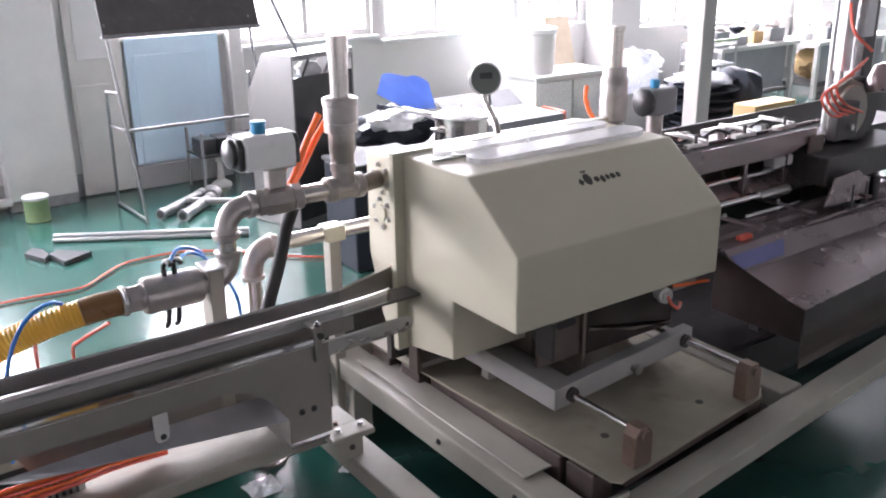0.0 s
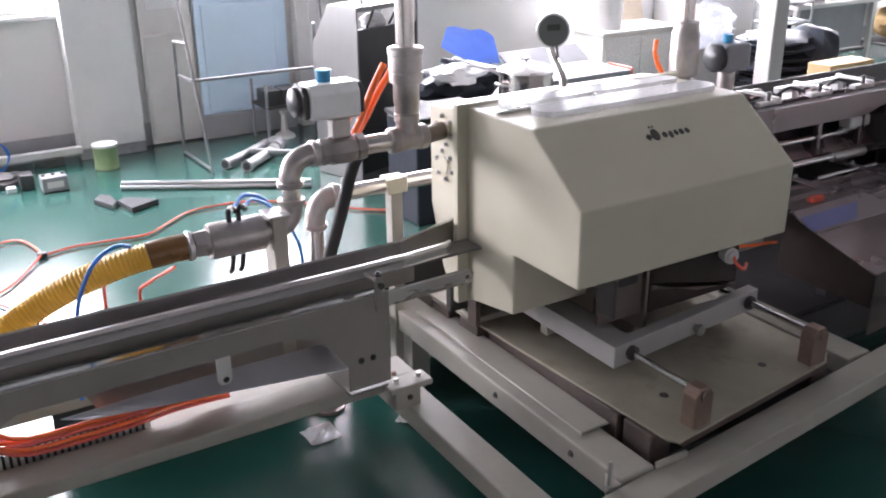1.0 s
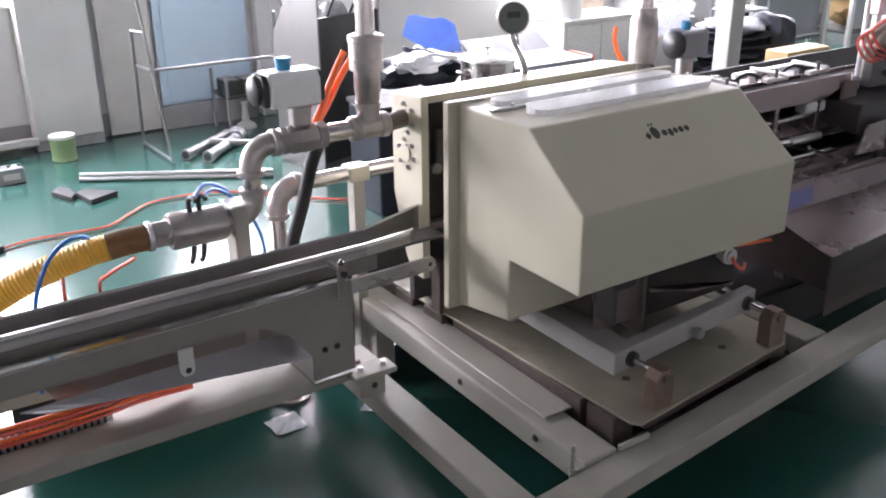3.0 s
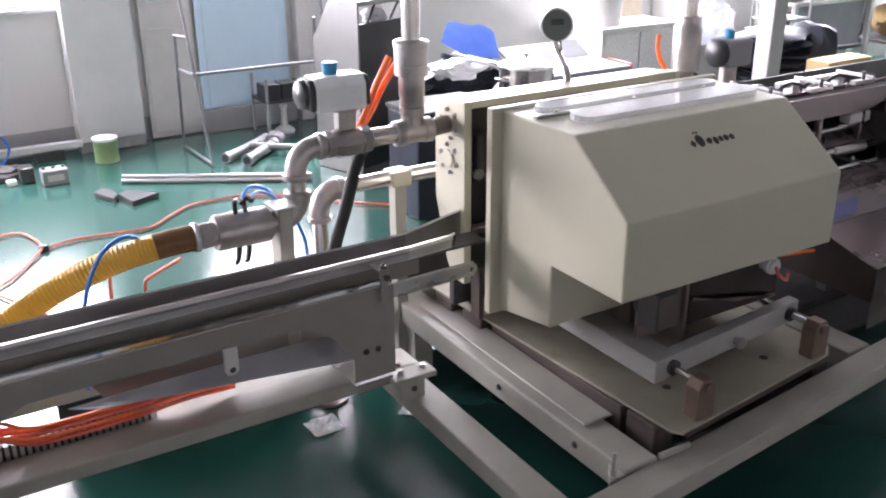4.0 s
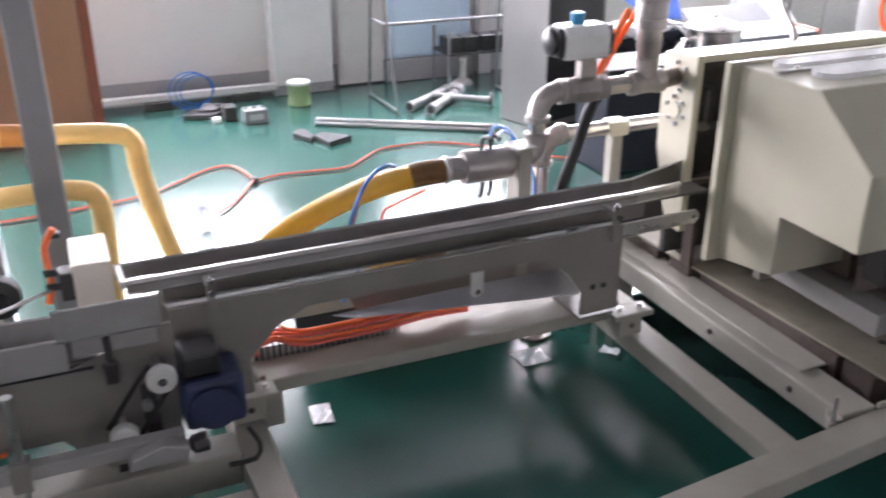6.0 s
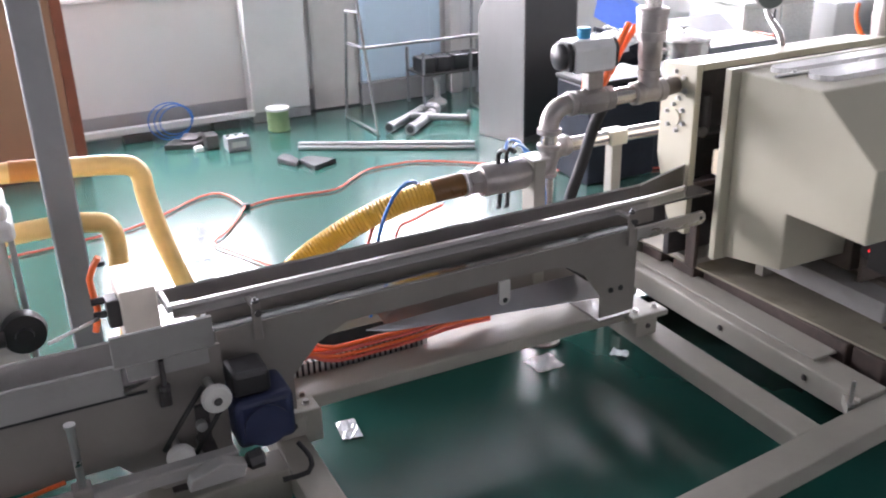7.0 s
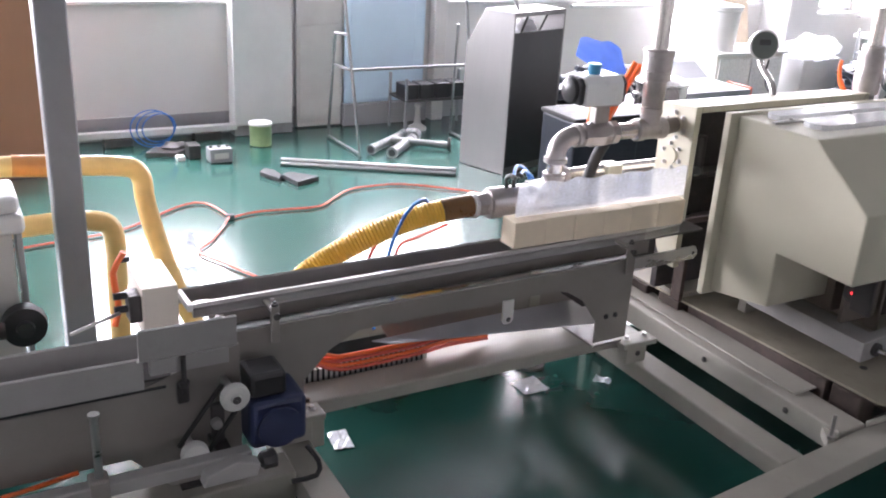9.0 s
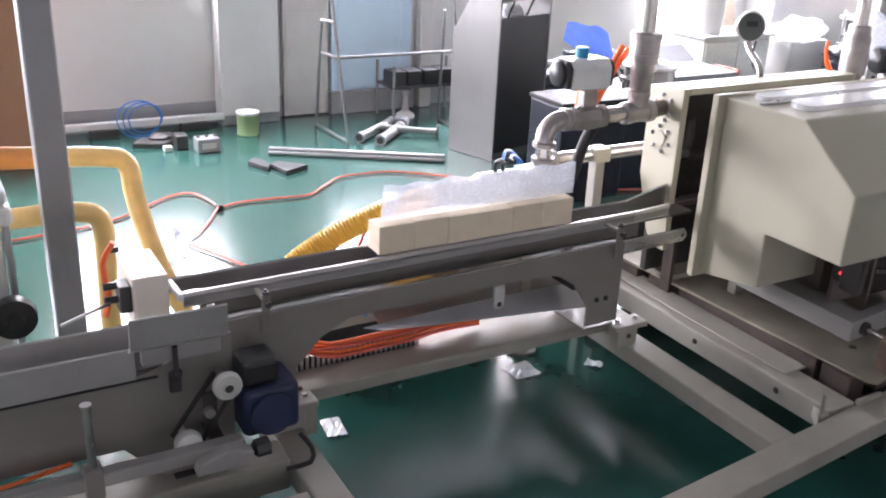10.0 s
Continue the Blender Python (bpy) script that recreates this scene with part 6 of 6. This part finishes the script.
# ---- downstream line on the right ----
def downstream():
    c = thing("downstream_conveyor", (3.8, 2.5, 0), "dark steel downstream conveyor with guide rails and clamps", "conveyor")
    part("side_plate", prism(B(), [(2.70, 0.94), (3.62, 0.935), (3.80, 0.99), (3.80, 1.03), (2.70, 1.035)], "y", 2.42, 2.43, 0.002), "darkmetal", c)
    part("side_plate", box(B(), 2.70, 4.6, 2.62, 2.63, 0.92, 0.995, 0.002), "darkmetal", c)
    part("deck", box(B(), 2.70, 4.6, 2.432, 2.618, 0.97, 0.98, 0.001), "dark", c)
    part("guide", cyl(B(), (2.7, 2.46, 0.875), (3.75, 2.46, 0.865), 0.012, 12), "chrome", c, "polished guide rod")
    part("guide", cyl(B(), (2.7, 2.40, 0.80), (4.3, 2.40, 0.79), 0.014, 12), "chrome", c, "polished guide rod")
    part("guide", box(B(), 2.65, 4.6, 2.33, 2.36, 0.70, 0.73, 0.002), "darkmetal", c)
    part("guide", cyl(B(), (2.9, 2.26, 0.66), (4.4, 2.26, 0.65), 0.012, 12), "chrome", c)
    for x in (3.05, 3.35, 3.62):
        k = part("clamp", box(B(), x, x + 0.022, 2.44, 2.47, 0.80, 0.98, 0.003), "darkmetal", c)
        part("clamp_arm", box(B(), x - 0.05, x + 0.08, 2.46, 2.49, 1.037, 1.055, 0.003), "steel", c)
        part("clamp_screw", cyl(B(), (x + 0.01, 2.47, 1.03), (x + 0.01, 2.47, 1.09), 0.008, 8), "dark", c)
        part("clamp_arm", box(B(), x + 0.03, x + 0.045, 2.44, 2.62, 1.057, 1.07, 0.002), "steel", c)
    part("leg", box(B(), 2.95, 3.01, 2.70, 2.76, 0.331, 0.94, 0.003), "darkmetal", c)
    part("leg", box(B(), 4.4, 4.46, 2.64, 2.70, 0.331, 0.94, 0.003), "darkmetal", c)
    part("cross_plate", box(B(), 2.95, 4.46, 2.58, 2.61, 0.50, 0.93, 0.003), "dark", c)
    part("red_tag", box(B(), 3.10, 3.17, 2.24, 2.27, 0.695, 0.715, 0.003), "redtube", c)
    part("white_block", box(B(), 3.55, 3.68, 2.44, 2.5, 0.88, 0.925, 0.006), "white", c)
    part("cable", tube(B(), [(2.62, 2.45, 1.19), (2.75, 2.5, 1.13), (2.9, 2.5, 1.06), (3.05, 2.48, 1.05)], 0.008, 8), "black", c)
    rnd = random.Random(5)
    for k in range(7):
        x = 2.82 + 0.15 * k
        w = rnd.uniform(0.02, 0.05)
        part("guide_block", box(B(), x, x + w, 2.645 + 0.02 * (k % 2), 2.70 + 0.02 * (k % 2), 0.92, 1.0 + rnd.uniform(0, 0.05), 0.004), ("alu", "steel", "darkmetal")[k % 3], c)
        part("lever", tube(B(), [(x - 0.02, 2.60, 1.02), (x + 0.03, 2.57, 1.05 + 0.01 * (k % 2)), (x + 0.09, 2.54, 1.04)], 0.007, 8), "black", c)
    part("top_bar", box(B(), 3.35, 3.78, 2.66, 2.69, 1.01, 1.035, 0.003), "alu", c)
    part("sleeve", cyl(B(), (3.40, 2.40, 0.793), (3.60, 2.40, 0.792), 0.022, 14, 0.003), "steel", c)
    part("flap", prism(B(), [(3.66, 0.73), (3.95, 0.72), (3.98, 0.80), (3.88, 0.86), (3.72, 0.85)], "y", 2.25, 2.262, 0.003), "darkmetal", c, "dark steel end flap")
    part("stop_block", box(B(), 2.66, 2.80, 2.20, 2.33, 0.60, 0.66, 0.005), "side", c)
    part("lever", box(B(), 2.76, 2.95, 2.49, 2.51, 1.05, 1.066, 0.003), "black", c)
    for x in (2.85, 3.15, 3.5, 3.9, 4.25):
        part("bracket", box(B(), x, x + 0.03, 2.20, 2.46, 0.74, 0.75, 0.002), "darkmetal", c)
        part("bolt", bolt(B(), (x + 0.015, 2.38, 0.751), (0, 0, 1), 0.008, 0.012), "steel", c)
    part("chute", prism(B(), [(2.302, 0.66), (2.33, 0.70), (2.33, 0.695), (2.302, 0.652)], "x", 2.75, 4.5), "darkmetal", c, "sloping chute sheet")
    part("rod_piece", cyl(B(), (3.25, 2.345, 0.742), (3.62, 2.345, 0.742), 0.009, 10), "chrome", c)
    part("saddle_block", box(B(), 3.735, 3.84, 2.405, 2.419, 0.83, 1.0, 0.004), "taupe", c)
    part("chute", prism(B(), [(2.44, 0.80), (2.57, 0.90), (2.57, 0.895), (2.44, 0.792)], "x", 2.70, 4.3), "darkmetal", c)
    b = thing("steel_bin", (4.0, 2.1, 0.45), "dark sheet steel catch bin with a sloping top", "bin")
    def sheet(name, quad, t, label="", paint="darkmetal"):
        """A thin sheet from four corners."""
        bm = B()
        q = [Vector(p) for p in quad]
        nn = (q[1] - q[0]).cross(q[3] - q[0]).normalized() * t
        lo, hi = [bm.verts.new(p - nn) for p in q], [bm.verts.new(p) for p in q]
        bm.faces.new(hi), bm.faces.new(lo[::-1])
        for k in range(4):
            bm.faces.new((lo[k], lo[(k + 1) % 4], hi[(k + 1) % 4], hi[k]))
        bmesh.ops.recalc_face_normals(bm, faces=bm.faces)
        return part(name, bm, paint, b, label)
    sheet("top_sheet", [(2.95, 1.835, 0.583), (5.2, 2.02, 0.583), (5.2, 2.19, 0.63), (2.95, 2.12, 0.63)], 0.004)
    sheet("fold", [(2.95, 2.122, 0.632), (5.2, 2.192, 0.632), (5.2, 2.28, 0.70), (2.95, 2.205, 0.70)], 0.004)
    # front and end walls: shade put into the colour, darker than the top
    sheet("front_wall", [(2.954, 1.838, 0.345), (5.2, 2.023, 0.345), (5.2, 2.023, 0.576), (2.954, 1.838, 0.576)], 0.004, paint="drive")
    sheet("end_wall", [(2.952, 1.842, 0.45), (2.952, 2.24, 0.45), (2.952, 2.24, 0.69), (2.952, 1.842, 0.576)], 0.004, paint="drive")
    part("lip", box(B(), 2.956, 4.2, 2.208, 2.30, 0.688, 0.694, 0.001), "darkmetal", b)
    for x in (3.3, 4.6):
        part("leg", box(B(), x, x + 0.05, 2.26, 2.31, 0.2445, 0.687, 0.003), "dark", b)
    sheet("blue_film", [(2.96, 2.128, 0.642), (3.24, 2.137, 0.642), (3.30, 2.188, 0.683), (2.96, 2.178, 0.683)], 0.002, "strip of blue protective film", "bluefilm")
    # added dark block and rear sheet that keep window glare off the right floor
    mb = thing("glare_block", (4.2, 2.6, 0), "dark cabinet added under the downstream conveyor to block floor glare", "machine base")
    part("cabinet_body", box(B(), 3.0, 5.6, 2.22, 2.98, 0.05, 0.244, 0.004), "dark", mb)
    part("plinth", box(B(), 3.04, 5.6, 2.26, 2.94, 0.001, 0.049, 0.003), "black", mb)
    part("door", box(B(), 3.05, 3.9, 2.205, 2.219, 0.07, 0.235, 0.003), "dark", mb)
    part("door", box(B(), 3.95, 4.8, 2.205, 2.219, 0.07, 0.235, 0.003), "dark", mb)
    part("back_shield", box(B(), 2.95, 5.6, 3.105, 3.12, 0.02, 0.93, 0.003), "dark", mb)
    h = thing("knife_head", (4.05, 2.4, 0.5), "dark machine head with sprocket plates and red air tubes", "machine head")
    part("block", box(B(), 3.80, 3.95, 2.29, 2.34, 0.995, 1.155, 0.006, 2), "dark", h)
    bm = B()
    lathe(bm, (3.99, 2.345, 1.095), (0, 1, 0), [(0, 0.11), (0.004, 0.115), (0.02, 0.115), (0.024, 0.11)], 28)
    part("disc", bm, "frame", h, "beige round head plate")
    part("disc", lathe(B(), (4.14, 2.40, 1.08), (0, 1, 0), [(0, 0.14), (0.004, 0.145), (0.03, 0.145), (0.034, 0.14)], 28), "dark", h)
    part("hub", cyl(B(), (3.885, 2.27, 1.05), (3.885, 2.289, 1.05), 0.014, 14, 0.003), "steel", h)
    part("carrier", box(B(), 3.78, 4.5, 2.30, 2.52, 0.80, 0.925, 0.006), "dark", h)
    for x in (3.92, 4.02, 4.12):
        part("valve", cyl(B(), (x, 2.27, 0.62), (x, 2.27, 0.80), 0.022, 12, 0.003), "black", h)
    for x in (4.03, 4.11, 4.2, 4.28):
        part("guide_post", cyl(B(), (x, 2.5, 0.926), (x, 2.5, 1.75), 0.014, 12), "alu", h)
    part("cheek", prism(B(), [(3.88, 1.0), (4.12, 1.0), (4.14, 1.12), (4.10, 1.20), (4.0, 1.235), (3.90, 1.20), (3.87, 1.12)], "y", 2.375, 2.392, 0.004), "frame", h, "beige rounded cheek plate")
    part("cone", lathe(B(), (4.16, 2.30, 1.17), (0.1, 0.2, 1), [(0, 0.09), (0.05, 0.085), (0.12, 0.05), (0.13, 0.0)], 20), "darkmetal", h, "brown domed cover")
    part("side_panel", box(B(), 4.10, 4.17, 2.40, 2.44, 1.40, 1.80, 0.004), "alu", h)
    part("cylinder", box(B(), 4.02, 4.09, 2.44, 2.49, 1.25, 1.62, 0.006), "alu", h)
    part("cylinder", box(B(), 4.18, 4.26, 2.44, 2.49, 1.15, 1.55, 0.006), "dark", h)
    part("yoke", box(B(), 3.80, 4.5, 2.42, 2.56, 1.72, 1.80, 0.006), "lightgrey", h)
    part("back_post", box(B(), 4.3, 4.42, 2.53, 2.65, 0.331, 1.80, 0.006), "lightgrey", h)
    for k in range(4):
        part("tube", tube(B(), [(3.84 + 0.05 * k, 2.3, 1.10), (3.69 + 0.03 * k, 2.26, 1.13 + 0.012 * k), (3.63 + 0.03 * k, 2.27, 1.20 + 0.012 * k), (3.74 + 0.03 * k, 2.3, 1.235 + 0.008 * k), (4.02 + 0.03 * k, 2.38, 1.25 + 0.02 * k)], 0.006, 8), "redtube", h)
    part("tube", tube(B(), [(4.0, 2.3, 1.36), (3.88, 2.32, 1.45), (3.96, 2.4, 1.55)], 0.007, 8), "redtube", h)
    part("clamp_base", box(B(), 3.75, 4.3, 2.2, 2.42, 0.56, 0.62, 0.005), "steel", h)
    part("support", box(B(), 4.0, 4.2, 2.44, 2.56, 0.335, 0.80, 0.005), "dark", h)
    h.location.x -= 0.06


downstream()


# ---- what moves ----
def motions():
    hx, hy, hz = HOOD_AT
    walk(saw_hood, [(t, pose(hx, hy + d, hz)) for t, d in ((0, 0), (1.3, 0), (1.4, -0.01), (1.5, -0.032), (1.6, -0.08), (1.7, -0.11), (1.8, -0.138), (1.9, -0.152), (2.0, -0.161), (2.1, -0.165), (3.0, -0.165), (10, -0.165))])
    path = [(0, 1.95), (6.3, 1.95), (6.7, 1.85), (7.3, 1.62), (7.5, 1.525), (7.7, 1.405), (7.9, 1.315), (8.1, 1.24), (8.3, 1.15), (8.5, 1.05), (8.7, 0.96),
            (8.9, 0.885), (9.1, 0.81), (9.3, 0.725), (9.5, 0.63), (9.7, 0.54), (9.9, 0.44), (10, 0.404)]
    walk(log, [(t, pose(x, 2.46, 0.807)) for t, x in path])


motions()
